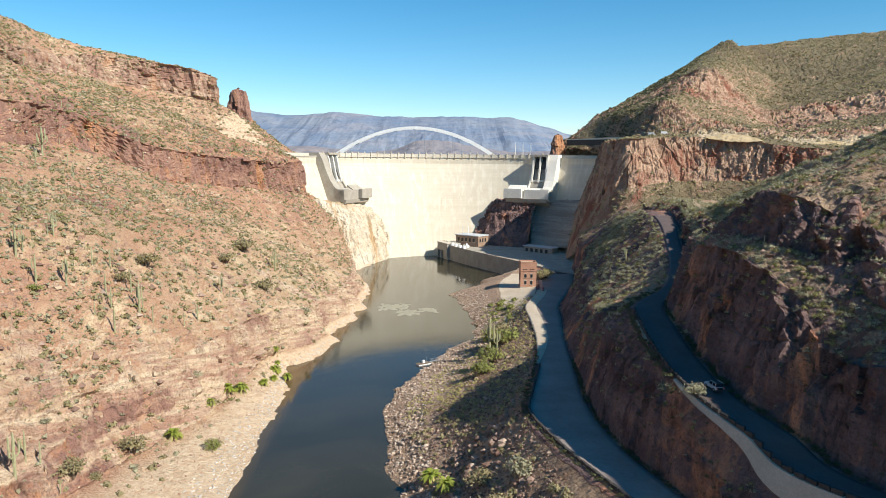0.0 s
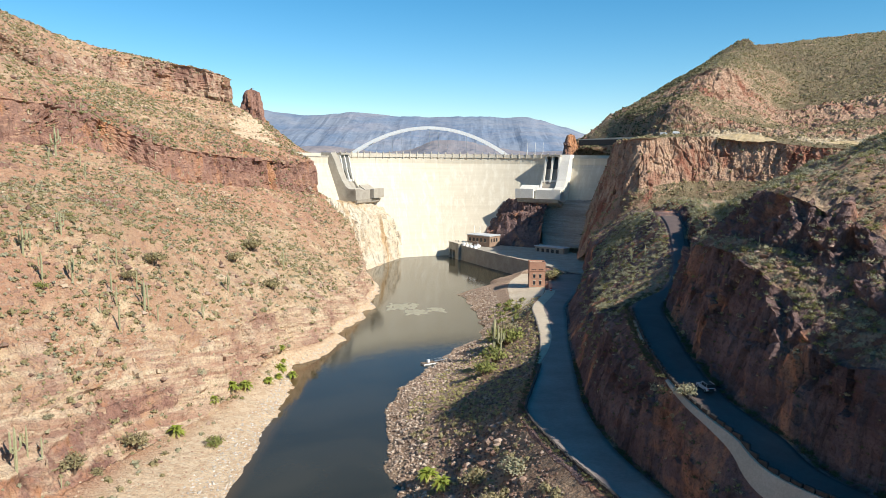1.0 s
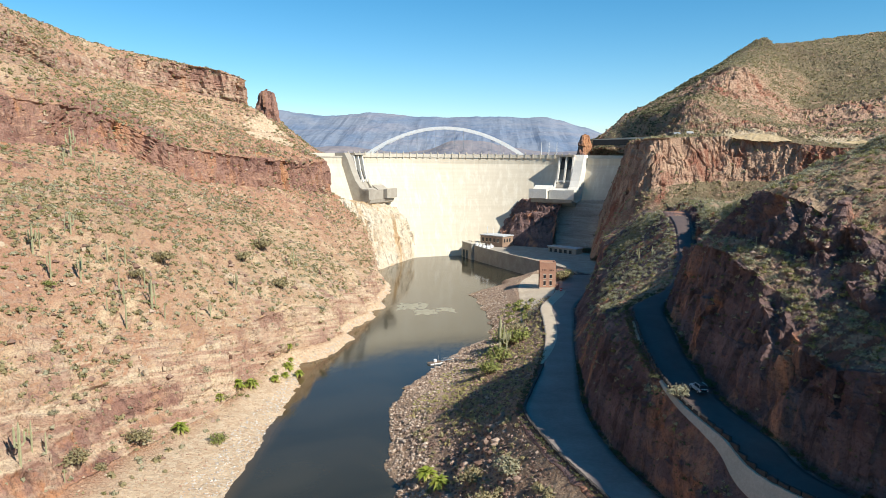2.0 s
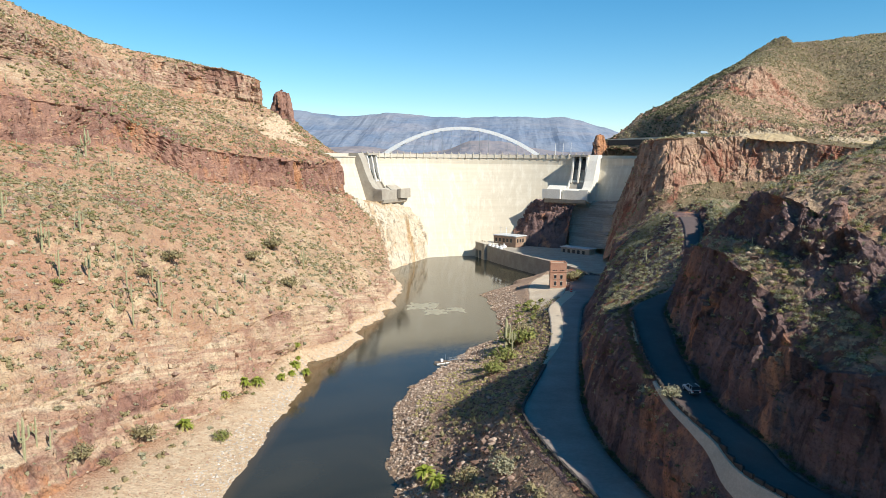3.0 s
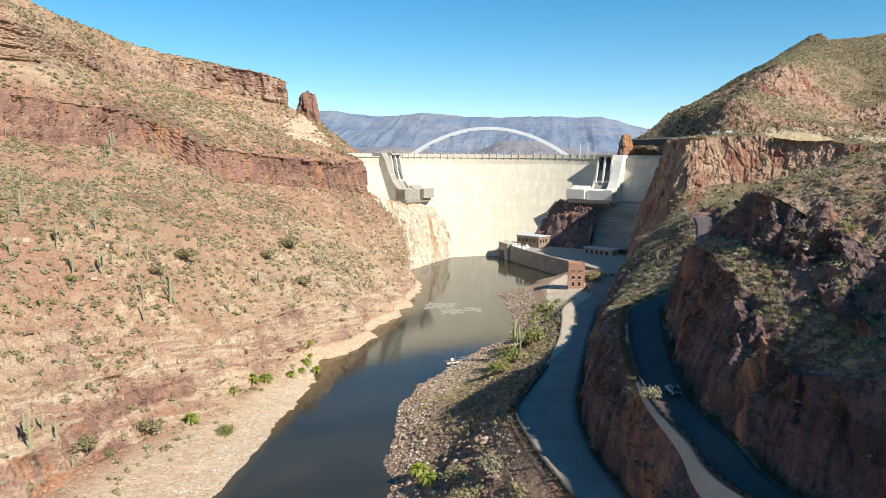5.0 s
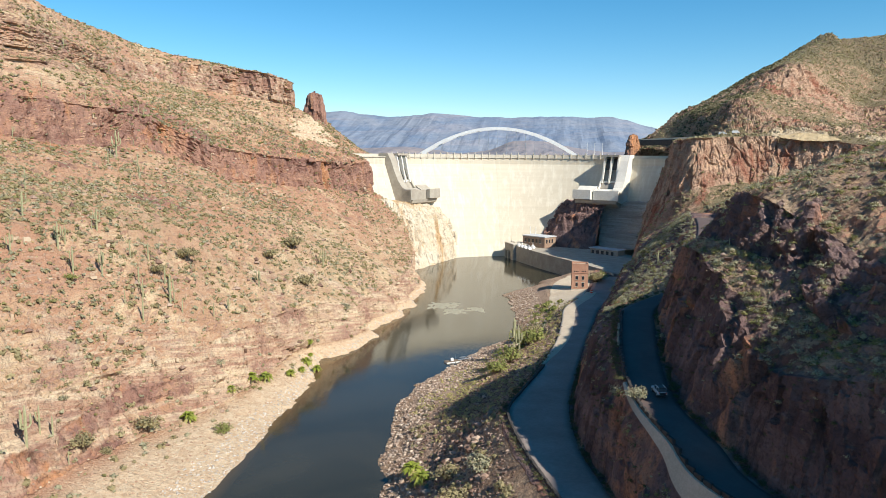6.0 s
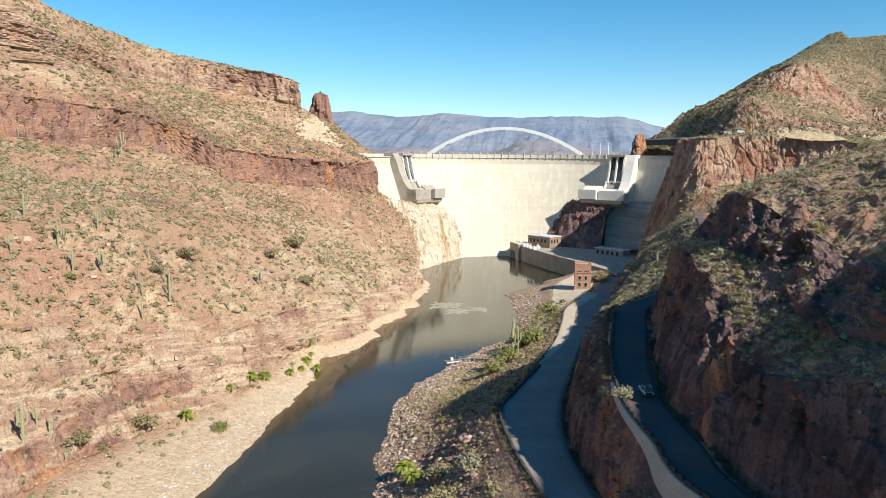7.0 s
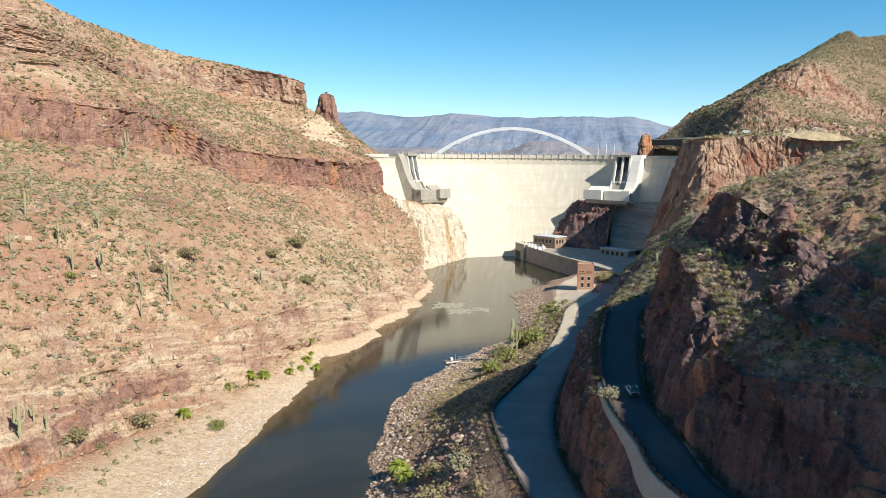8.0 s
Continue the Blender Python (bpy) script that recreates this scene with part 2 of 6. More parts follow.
def leaf_material(name, a, b):
    """Thin leaves: a tone for each leaf or clump, some light passing through."""
    n = Nodes(name)
    c = n.mix(n.island(), a, b)
    c = n.mix(n.math("MULTIPLY", n.random(), 0.3), c, n.mix(0.5, c, (0.16, 0.14, 0.08)))
    n.done(c, 0.8, spec=0.15)
    thin, both = n.add("BsdfTranslucent"), n.add("MixShader")
    n.put(thin.inputs[0], c)
    both.inputs[0].default_value = 0.35
    n.tree.links.new(n.bsdf.outputs[0], both.inputs[1])
    n.tree.links.new(thin.outputs[0], both.inputs[2])
    n.tree.links.new(both.outputs[0], n.tree.nodes["Material Output"].inputs[0])
    return n.mat


M_SCRUB = leaf_material("scrub_leaves", (0.30, 0.26, 0.135), (0.45, 0.385, 0.22))
M_SAGE = leaf_material("sage_leaves", (0.32, 0.305, 0.19), (0.49, 0.46, 0.32))
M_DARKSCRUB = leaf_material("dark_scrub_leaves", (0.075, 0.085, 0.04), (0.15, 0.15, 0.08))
M_OLIVE = leaf_material("olive_leaves", (0.21, 0.205, 0.08), (0.34, 0.315, 0.14))
M_GREEN = leaf_material("green_leaves", (0.22, 0.25, 0.07), (0.38, 0.38, 0.14))
M_PALM = leaf_material("palm_leaves", (0.26, 0.32, 0.045), (0.42, 0.45, 0.10))
M_GRASS = leaf_material("dry_grass", (0.56, 0.47, 0.23), (0.47, 0.43, 0.17))
M_MUD = plain("pale_mud", (0.34, 0.31, 0.22), (0.42, 0.39, 0.29), 0.6, 0.8)
M_CACTUS = plain("cactus_skin", (0.30, 0.30, 0.16), (0.42, 0.40, 0.25), 1.5, 0.8)
M_WOOD = plain("dry_wood", (0.18, 0.13, 0.09), (0.24, 0.18, 0.13), 0.8, 0.9)


def stone_material(name, a, b, c):
    n = Nodes(name)
    col = n.ramp(n.island(), (0.0, a), (0.55, b), (1.0, c))
    col = n.mix(n.ramp(n.noise(1.6, 4, 0.7), (0.4, 0.3), (0.65, 0.0)), col, n.mix(0.6, col, (0.10, 0.07, 0.05)))
    return n.done(col, 0.92, bump=n.noise(3.0), size=0.1, spec=0.2)


M_STONE_RED = stone_material("red_boulders", (0.15, 0.09, 0.07), (0.26, 0.165, 0.125), (0.48, 0.36, 0.28))
M_BLOCK_W = stone_material("hillside_rock", (0.36, 0.225, 0.155), (0.47, 0.335, 0.23), (0.58, 0.47, 0.34))
M_STONE_PALE = stone_material("pale_boulders", (0.40, 0.36, 0.31), (0.53, 0.48, 0.42), (0.68, 0.62, 0.55))
M_RIPRAP = stone_material("riprap_rock", (0.24, 0.165, 0.125), (0.40, 0.30, 0.23), (0.60, 0.49, 0.39))


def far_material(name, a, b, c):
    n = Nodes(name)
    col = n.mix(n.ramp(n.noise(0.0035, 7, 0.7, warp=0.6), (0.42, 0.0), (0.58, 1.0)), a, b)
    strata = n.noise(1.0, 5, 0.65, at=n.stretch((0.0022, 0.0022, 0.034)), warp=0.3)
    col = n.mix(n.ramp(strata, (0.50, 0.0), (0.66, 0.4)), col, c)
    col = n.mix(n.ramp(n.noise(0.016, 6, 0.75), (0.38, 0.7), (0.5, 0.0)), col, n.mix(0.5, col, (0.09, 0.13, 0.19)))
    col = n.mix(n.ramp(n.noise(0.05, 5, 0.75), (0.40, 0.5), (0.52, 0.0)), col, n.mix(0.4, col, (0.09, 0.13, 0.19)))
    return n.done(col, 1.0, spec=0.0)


# Rock tones shifted to blue: the distance haze is painted into the colour.
M_FAR = far_material("painted_haze_mountain", (0.165, 0.215, 0.30), (0.235, 0.265, 0.32), (0.32, 0.29, 0.31))
# Brown pulled towards grey-blue, with some haze put into the colour.
M_FARLOW = far_material("hazed_brown_hill", (0.24, 0.225, 0.245), (0.31, 0.265, 0.255), (0.20, 0.22, 0.245))
M_STONE_DARK = plain("dark_masonry", (0.05, 0.045, 0.042), (0.085, 0.075, 0.07), 0.8, 0.95, vary=0.5)
M_PAINT_CAR = plain("silver_car_paint", (0.66, 0.67, 0.68), (0.72, 0.73, 0.74), 0.5, 0.3, 0.2)
M_RUBBER = plain("rubber", (0.02, 0.02, 0.02), (0.035, 0.035, 0.035), 2.0, 0.85)
M_RED = plain("red_plastic", (0.55, 0.06, 0.04), (0.60, 0.08, 0.05), 2.0, 0.5)

# ---------------------------------------------------------------- mesh tools
rng = np.random.default_rng(7)


def lattice(ix, iy, iz, salt=0):
    """A fixed pseudo-random value in -1..1 for each lattice point."""
    h = (ix.astype(np.int64) * 374761393 + iy.astype(np.int64) * 668265263 + iz.astype(np.int64) * 2147483629 + salt * 974634777) & 0xFFFFFFFF
    h = ((h ^ (h >> 13)) * 1274126177) & 0xFFFFFFFF
    h = ((h ^ (h >> 16)) * 2246822519) & 0xFFFFFFFF
    return ((h ^ (h >> 15)) & 0xFFFFFF) / float(0x7FFFFF) - 1.0


def smooth_noise(p, salt=0):
    i = np.floor(p).astype(np.int64)
    f = p - i
    f = f * f * (3 - 2 * f)
    out = 0
    for dx in (0, 1):
        for dy in (0, 1):
            for dz in (0, 1):
                w = (f[..., 0] if dx else 1 - f[..., 0]) * (f[..., 1] if dy else 1 - f[..., 1]) * (f[..., 2] if dz else 1 - f[..., 2])
                out = out + w * lattice(i[..., 0] + dx, i[..., 1] + dy, i[..., 2] + dz, salt)
    return out


def fbm(p, octaves=4, salt=0, gain=0.5):
    out, a = 0, 1.0
    for k in range(octaves):
        out = out + a * smooth_noise(p * 2 ** k + k * 17.3, salt + k)
        a *= gain
    return out


def blocks(p, size, salt=0):
    """Steps like fractured rock: one offset for each warped cell."""
    warp = np.stack([fbm(p / (np.array(size) * 2.2), 2, salt + 5 + k) for k in range(3)], -1)
    q = np.floor(p / np.array(size) + warp * 0.9)
    return lattice(q[..., 0], q[..., 1], q[..., 2], salt)


def rock_shape(p):
    """Relief of a jointed cliff face, about -1..1: tall columns, ledges, blocks and narrow joints."""
    swells = fbm(p * np.array((0.03, 0.03, 0.008)), 2, 25)
    ledges = smooth_noise(p * np.array((0.02, 0.02, 0.22)), 31)
    joints = np.clip(1 - np.abs(fbm(p * np.array((0.06, 0.06, 0.008)), 2, 21)) / 0.045, 0, 1)
    seams = np.clip(1 - np.abs(fbm(p * np.array((0.03, 0.03, 0.09)), 2, 27)) / 0.05, 0, 1)
    chutes = np.clip(1 - np.abs(fbm(p * np.array((0.018, 0.018, 0.003)), 2, 29)) / 0.075, 0, 1)
    return (0.65 * swells - 1.1 * chutes - 0.5 * joints - 0.3 * seams + 0.2 * ledges + 0.6 * blocks(p, (6.5, 6.5, 60.0), 41) + 0.36 * blocks(p, (2.8, 2.8, 26.0), 51)
            + 0.13 * blocks(p, (1.4, 1.4, 6.0), 57) + 0.1 * fbm(p * np.array((0.3, 0.3, 0.14)), 3, 61))


def bed_shape(p):
    """Relief of a bedded outcrop: level beds standing proud in ledges, broken into blocks."""
    z = p[..., 2] + DIP * p[..., 1] + 1.4 * fbm(p * np.array((0.02, 0.02, 0.02)), 2, 91)
    saw = 0.8 * ((z / 5.2) % 1.0) + 0.45 * ((z / 1.9 + 0.3) % 1.0)
    return 0.8 * (saw - 0.6) + 0.35 * blocks(p, (5.0, 5.0, 2.6), 95) + 0.2 * blocks(p, (1.8, 1.8, 1.1), 97) + 0.25 * fbm(p * 0.12, 3, 99)


def at_stations(values, u):
    v = np.asarray(values, float)
    v = np.concatenate([2 * v[:1] - v[1:2], v, 2 * v[-1:] - v[-2:-1]])
    u = np.clip(u, 0, len(v) - 3 - 1e-9)
    i = np.floor(u).astype(int)
    f = (u - i)[:, None]
    a, b, c, d = v[i], v[i + 1], v[i + 2], v[i + 3]
    return 0.5 * (2 * b + (c - a) * f + (2 * a - 5 * b + 4 * c - d) * f ** 2 + (3 * b - a - 3 * c + d) * f ** 3)


def quick_mesh(name, verts, faces):
    """A mesh from arrays of corners (n, 3) and faces (m, 3 or 4)."""
    me = bpy.data.meshes.new(name)
    verts, faces = np.ascontiguousarray(verts, dtype=np.float32), np.ascontiguousarray(faces, dtype=np.int32)
    me.vertices.add(len(verts))
    me.vertices.foreach_set("co", verts.ravel())
    me.loops.add(faces.size)
    me.loops.foreach_set("vertex_index", faces.ravel())
    me.polygons.add(len(faces))
    me.polygons.foreach_set("loop_start", np.arange(len(faces), dtype=np.int32) * faces.shape[1])
    me.update(calc_edges=True)
    return me


def grid_mesh(name, p, material, attributes=(), smooth=False):
    """A mesh of a grid of points p (n, m, 3)."""
    n, m = p.shape[:2]
    k = np.arange(n * m).reshape(n, m)
    faces = np.stack([k[:-1, :-1], k[:-1, 1:], k[1:, 1:], k[1:, :-1]], -1).reshape(-1, 4)
    me = quick_mesh(name, p.reshape(-1, 3), faces)
    for key, value in attributes:
        me.attributes.new(key, "FLOAT", "POINT").data.foreach_set("value", np.ascontiguousarray(value.reshape(-1), dtype=np.float32))
    me.polygons.foreach_set("use_smooth", [smooth] * len(me.polygons))
    me.materials.append(material)
    return me


def grid_normals(p):
    a, b = np.gradient(p, axis=0), np.gradient(p, axis=1)
    nrm = np.cross(a, b)
    nrm /= np.maximum(np.linalg.norm(nrm, axis=-1, keepdims=True), 1e-9)
    return nrm * np.where(nrm[..., 2:] < 0, -1, 1)


class Land:
    """A landform lofted over feature lines (shore, foot of the cliff, lip, crest ...), each given at the same stations."""

    def __init__(self, name, u, lines, steps, material, bare=(), tweak=None, paint=None):
        # lines: (points (S, 3), tags of the band below, tags of the band above); one set of tags serves both.
        # tags: rock relief in m, soft relief in m, rock, gravel, plants, red (columnar red rock or pale bedded rock)
        rows, w = [], []
        curves = [at_stations(row[0], u) for row in lines]
        below = [np.array(row[1], float) for row in lines]
        above = [np.array(row[-1], float) for row in lines]
        for a, b, ta, tb, k in zip(curves[:-1], curves[1:], above[:-1], below[1:], steps):
            for f in np.arange(k) / k:
                rows.append(a * (1 - f) + b * f)
                w.append(ta * (1 - f) + tb * f)
        rows.append(curves[-1]), w.append(below[-1])
        p = np.stack(rows, 1)
        w = np.stack(w, 0)[None].repeat(len(u), 0)
        if tweak is not None:
            tweak(p, w)
        nrm = grid_normals(p)
        soft = fbm(p * np.array((0.035, 0.035, 0.02)), 4, 3) * 0.7 + fbm(p * 0.28, 3, 9) * 0.22
        hard = rock_shape(p) * np.clip(w[..., 5], 0, 1) + bed_shape(p) * np.clip(1 - w[..., 5], 0, 1)
        p = p + nrm * (w[..., 0:1] * hard[..., None] + w[..., 1:2] * soft[..., None])
        for x, y, z, r in bare:      # bare pale patches: centre and radius
            d = np.linalg.norm((p - np.array((x, y, z))) / r, axis=-1) + 0.35 * fbm(p * 0.12, 3, 77)
            w[..., 3] = np.maximum(w[..., 3], np.clip(2.3 - d * 1.5, 0, 1.5))
            w[..., 2] *= np.clip(d, 0, 1)
            w[..., 4] *= np.clip(d - 0.4, 0, 1)
        if paint is not None:
            paint(p, w)
        self.p, self.w, self.n = p, w, grid_normals(p)
        me = grid_mesh(name, p, material, (("rock", w[..., 2]), ("gravel", w[..., 3]), ("red", w[..., 5])))
        self.ob = new(name, me)

    def places(self, count, keep=None, flat=0.35):
        """Random places on the ground, weighted by the plants column and area."""
        p, w = self.p, self.w
        a = np.linalg.norm(np.cross(p[1:, :-1] - p[:-1, :-1], p[:-1, 1:] - p[:-1, :-1]), axis=-1)
        weight = a * w[:-1, :-1, 4] * (self.n[:-1, :-1, 2] > flat)
        if flat > 0:
            weight = weight * np.clip(0.85 + 0.9 * fbm(p[:-1, :-1] * 0.035, 3, 501), 0.3, 1.8)      # plants grow in patches
        if keep is not None:
            weight = weight * keep(p[:-1, :-1])
        weight = weight.reshape(-1)
        pick = rng.choice(len(weight), count, p=weight / weight.sum())
        i, j = np.divmod(pick, p.shape[1] - 1)
        f, g = rng.random((count, 1)), rng.random((count, 1))
        return (p[i, j] * (1 - f) + p[i + 1, j] * f) * (1 - g) + (p[i, j + 1] * (1 - f) + p[i + 1, j + 1] * f) * g

    def spots(self, count, keep):
        """Random grid places with the direction along the contour there."""
        p = self.p
        a = np.linalg.norm(np.cross(p[1:, :-1] - p[:-1, :-1], p[:-1, 1:] - p[:-1, :-1]), axis=-1)
        weight = (a * keep(p[:-1, :-1], self.w[:-1, :-1])).reshape(-1)
        i, j = np.divmod(rng.choice(len(weight), count, p=weight / weight.sum()), p.shape[1] - 1)
        t = p[i + 1, j] - p[i, j]
        return p[i, j], np.arctan2(t[:, 1], t[:, 0])

    def drop(self, x, y):
        """The height of the ground near (x, y): the highest of the grid's nearest points."""
        d = (self.p[..., 0] - x) ** 2 + (self.p[..., 1] - y) ** 2
        k = np.unravel_index(np.argmin(d), d.shape)
        return float(self.p[k][2])


def mesh_object(name, verts, faces, material, parent=None, label=""):
    me = bpy.data.meshes.new(name)
    me.from_pydata([tuple(v) for v in verts], [], [tuple(f) for f in faces])
    me.materials.append(material)
    ob = new(name, me)
    ob.parent = parent
    if label:
        ob["label"] = label
    return ob


def part(name, bm, material, parent=None, label=""):
    """Links a bmesh as one mesh object under a thing or a part."""
    bmesh.ops.recalc_face_normals(bm, faces=bm.faces)
    me = bpy.data.meshes.new(name)
    bm.to_mesh(me)
    bm.free()
    me.materials.append(material)
    ob = new(name, me)
    ob.parent = parent
    if label:
        ob["label"] = label
    return ob


def thing(name, at=(0, 0, 0), turn=0.0, label="", category="", group="", kind=""):
    ob = new(name)
    ob.matrix_basis = pose(*at, 0, 0, turn)
    ob.empty_display_size = 0.5
    return tagged(ob, label, category, group, kind)


def box(bm, x0, x1, y0, y1, z0, z1, bevel=0.0):
    made = bmesh.ops.create_cube(bm, size=1.0)["verts"]
    bmesh.ops.scale(bm, vec=(x1 - x0, y1 - y0, z1 - z0), verts=made)
    bmesh.ops.translate(bm, vec=((x0 + x1) / 2, (y0 + y1) / 2, (z0 + z1) / 2), verts=made)
    if bevel:
        edges = list({e for v in made for e in v.link_edges})
        bmesh.ops.bevel(bm, geom=edges, offset=bevel, segments=1, affect="EDGES")
    return made


def block(x0, x1, y0, y1, z0, z1, bevel=0.0):
    bm = bmesh.new()
    box(bm, x0, x1, y0, y1, z0, z1, bevel)
    return bm


def prism(outline, z0, z1):
    """An upright prism over a plan outline; z1 may be one height for each corner."""
    bm = bmesh.new()
    tops = z1 if isinstance(z1, (list, tuple)) else [z1] * len(outline)
    a = [bm.verts.new((x, y, z0)) for x, y in outline]
    b = [bm.verts.new((x, y, t)) for (x, y), t in zip(outline, tops)]
    bm.faces.new(a[::-1]), bm.faces.new(b)
    for i in range(len(a)):
        j = (i + 1) % len(a)
        bm.faces.new((a[i], a[j], b[j], b[i]))
    return bm


def side_prism(profile, w0, w1):
    """A prism of a side profile (u, z), from w0 to w1 across; local x = u, y = w."""
    bm = bmesh.new()
    a = [bm.verts.new((u, w0, z)) for u, z in profile]
    b = [bm.verts.new((u, w1, z)) for u, z in profile]
    bm.faces.new(a), bm.faces.new(b[::-1])
    for i in range(len(a)):
        j = (i + 1) % len(a)
        bm.faces.new((a[j], a[i], b[i], b[j]))
    return bm


def tube(bm, points, radii, sides=8, cap=True):
    """A tapered tube along points."""
    rings = []
    pts = [Vector(q) for q in points]
    for i, q in enumerate(pts):
        d = (pts[min(i + 1, len(pts) - 1)] - pts[max(i - 1, 0)]).normalized()
        ref = Vector((1, 0, 0)) if abs(d.x) < 0.8 else Vector((0, 1, 0))
        s = d.cross(ref).normalized()
        t = d.cross(s)
        rings.append([bm.verts.new(q + (s * math.cos(a) + t * math.sin(a)) * radii[i]) for a in np.linspace(0, 2 * math.pi, sides, endpoint=False)])
    for r0, r1 in zip(rings[:-1], rings[1:]):
        for i in range(sides):
            bm.faces.new((r0[i], r0[(i + 1) % sides], r1[(i + 1) % sides], r1[i]))
    if cap:
        bm.faces.new(rings[0][::-1]), bm.faces.new(rings[-1])

# ---------------------------------------------------------------- land
def line(x, y, z):
    return np.stack([np.asarray(x, float), np.asarray(y, float), np.asarray(z, float)], -1)


# --- the west side: shore, beach, bluff, slope, cliff band, upper slope, rim
LY = np.array([-150, 0, 100, 150, 170, 200, 230, 260, 300, 340, 380, 425, 446, 490, 540, 590, 630, 642, 680, 740], float)
L_SHORE = [-60, -58, -57, -58.5, -59.5, -61, -61.5, -61.5, -61.5, -57, -52, -49.5, -49, -50, -60, -69, -66, -64, -60, -60]
L_BENCH = [-100, -98, -95, -94, -92.5, -89, -80.5, -77, -73, -62, -57, -53.5, -53, -54, -64, -73, -70, -69, -66, -66]
L_BENCH_Z = [9, 9, 9, 8.5, 8.2, 7, 5.9, 6.3, 6.5, 4, 3.5, 3.5, 3.5, 4, 4, 4, 4, 4, 4, 4]
L_BLUFF = [-112, -110, -108, -107, -106, -101, -92, -85, -80, -72, -66, -62, -62, -63, -70, -77, -74, -73.5, -72, -74]
L_BLUFF_Z = [28, 28, 28, 27, 26, 25, 24, 25, 24, 20, 16, 14, 14, 14, 14, 16, 25, 26, 30, 30]
L_MID = [-165, -162, -158, -152, -148, -145, -138, -134, -130, -124, -118, -111, -108, -98, -92, -86, -88, -90, -100, -104]
L_MID_Z = [78, 78, 76, 74, 72, 70, 67, 66, 62, 58, 54, 47, 45, 41, 38, 36, 44, 46, 52, 52]
L_FOOT = [-300, -295, -290, -285, -282, -276, -270, -264, -256, -245, -226, -205, -174, -150, -126, -111, -120, -122, -128, -130]
L_FOOT_Z = [120, 120, 118, 115, 113, 111, 109, 107, 104, 101, 98, 95, 77, 72, 67, 61, 66, 67.5, 72, 72]
L_LIP = [-306, -301, -296, -291, -288, -282, -276, -270, -262, -252, -232, -216, -180, -155, -131, -119, -131, -133, -142, -146]
L_LIP_Z = [143, 143, 141, 138, 136, 134, 132, 130, 127, 124, 121, 117, 98, 92, 88, 88, 92, 92.5, 97, 93]
L_RIMFOOT = [-355, -350, -345, -340, -335, -325, -315, -305, -293, -274, -254, -258, -260, -268, -273, -268, -197, -193, -178, -170]
L_RIMFOOT_Z = [165, 165, 165, 165, 165, 165, 163, 162, 160, 152, 150, 147, 145, 146, 149, 150, 138, 128, 123, 96]
L_RIM = [-362, -357, -352, -347, -342, -332, -322, -312, -300, -282, -262, -266, -268, -276, -282, -278, -201, -206, -188, -177]
L_RIM_Z = [185, 185, 185, 185, 185, 185, 185, 184, 184, 168, 165, 162, 160, 160, 163, 170, 161, 136, 127, 98]
L_TOP = [-440, -435, -430, -425, -420, -410, -400, -390, -330, -300, -287, -289, -291, -302, -312, -305, -225, -226, -205, -190]
L_TOP_Z = [200, 200, 200, 200, 200, 200, 200, 200, 198, 196, 190, 187, 184.5, 186.5, 188, 182, 163, 138, 128, 99]
uL = np.interp(np.concatenate([np.linspace(-150, 120, 40)[:-1], np.linspace(120, 340, 270)[:-1], np.linspace(340, 740, 400)]), LY, np.arange(len(LY)))


SHORE_W = [(100, -57), (182, -57.5), (213, -57.5), (236, -59), (253, -60), (270, -61), (288, -64.8), (309, -67), (322, -59.7), (345, -53.9), (355, -52.6), (365, -58), (384, -57.6), (400, -51.5),
           (407, -50), (415, -52), (440, -47.4), (450, -51), (474, -50), (495, -48.5), (503, -53), (522, -57.3), (551, -69.4), (582, -76), (613, -63), (642, -60)]
SHORE_E = [(100, -4), (150, -9), (183, -11), (192, -11), (201, -14.5), (207, -16.5), (212, -14.8), (225, -16.6), (238, -19.1), (258, -21), (276, -15.9), (304, -7.4), (336, 0.4), (365, 17.4), (416, 18.2), (467, 12), (482, 7), (492, 14), (506, 29)]


def ragged_shore(p, base_y, base_x, shore, salt):
    """Moves the water's edge to its bays and points, and frays it."""
    y, z = p[..., 1], p[..., 2]
    near = np.clip(1.15 - np.abs(z) / 9.0, 0, 1) * np.clip((y - 100) / 40, 0, 1)
    want = np.interp(y, [q[0] for q in shore], [q[1] for q in shore])
    fray = 1.9 * fbm(np.stack([y * 0.09, z * 0.02, y * 0], -1), 4, salt) + 1.1 * blocks(np.stack([y, y * 0, y * 0], -1), (6.5, 6.5, 6.5), salt + 3)
    p[..., 0] += near * (want - np.interp(y, base_y, base_x) + fray * np.clip((y - 220) / 60, 0.25, 1))


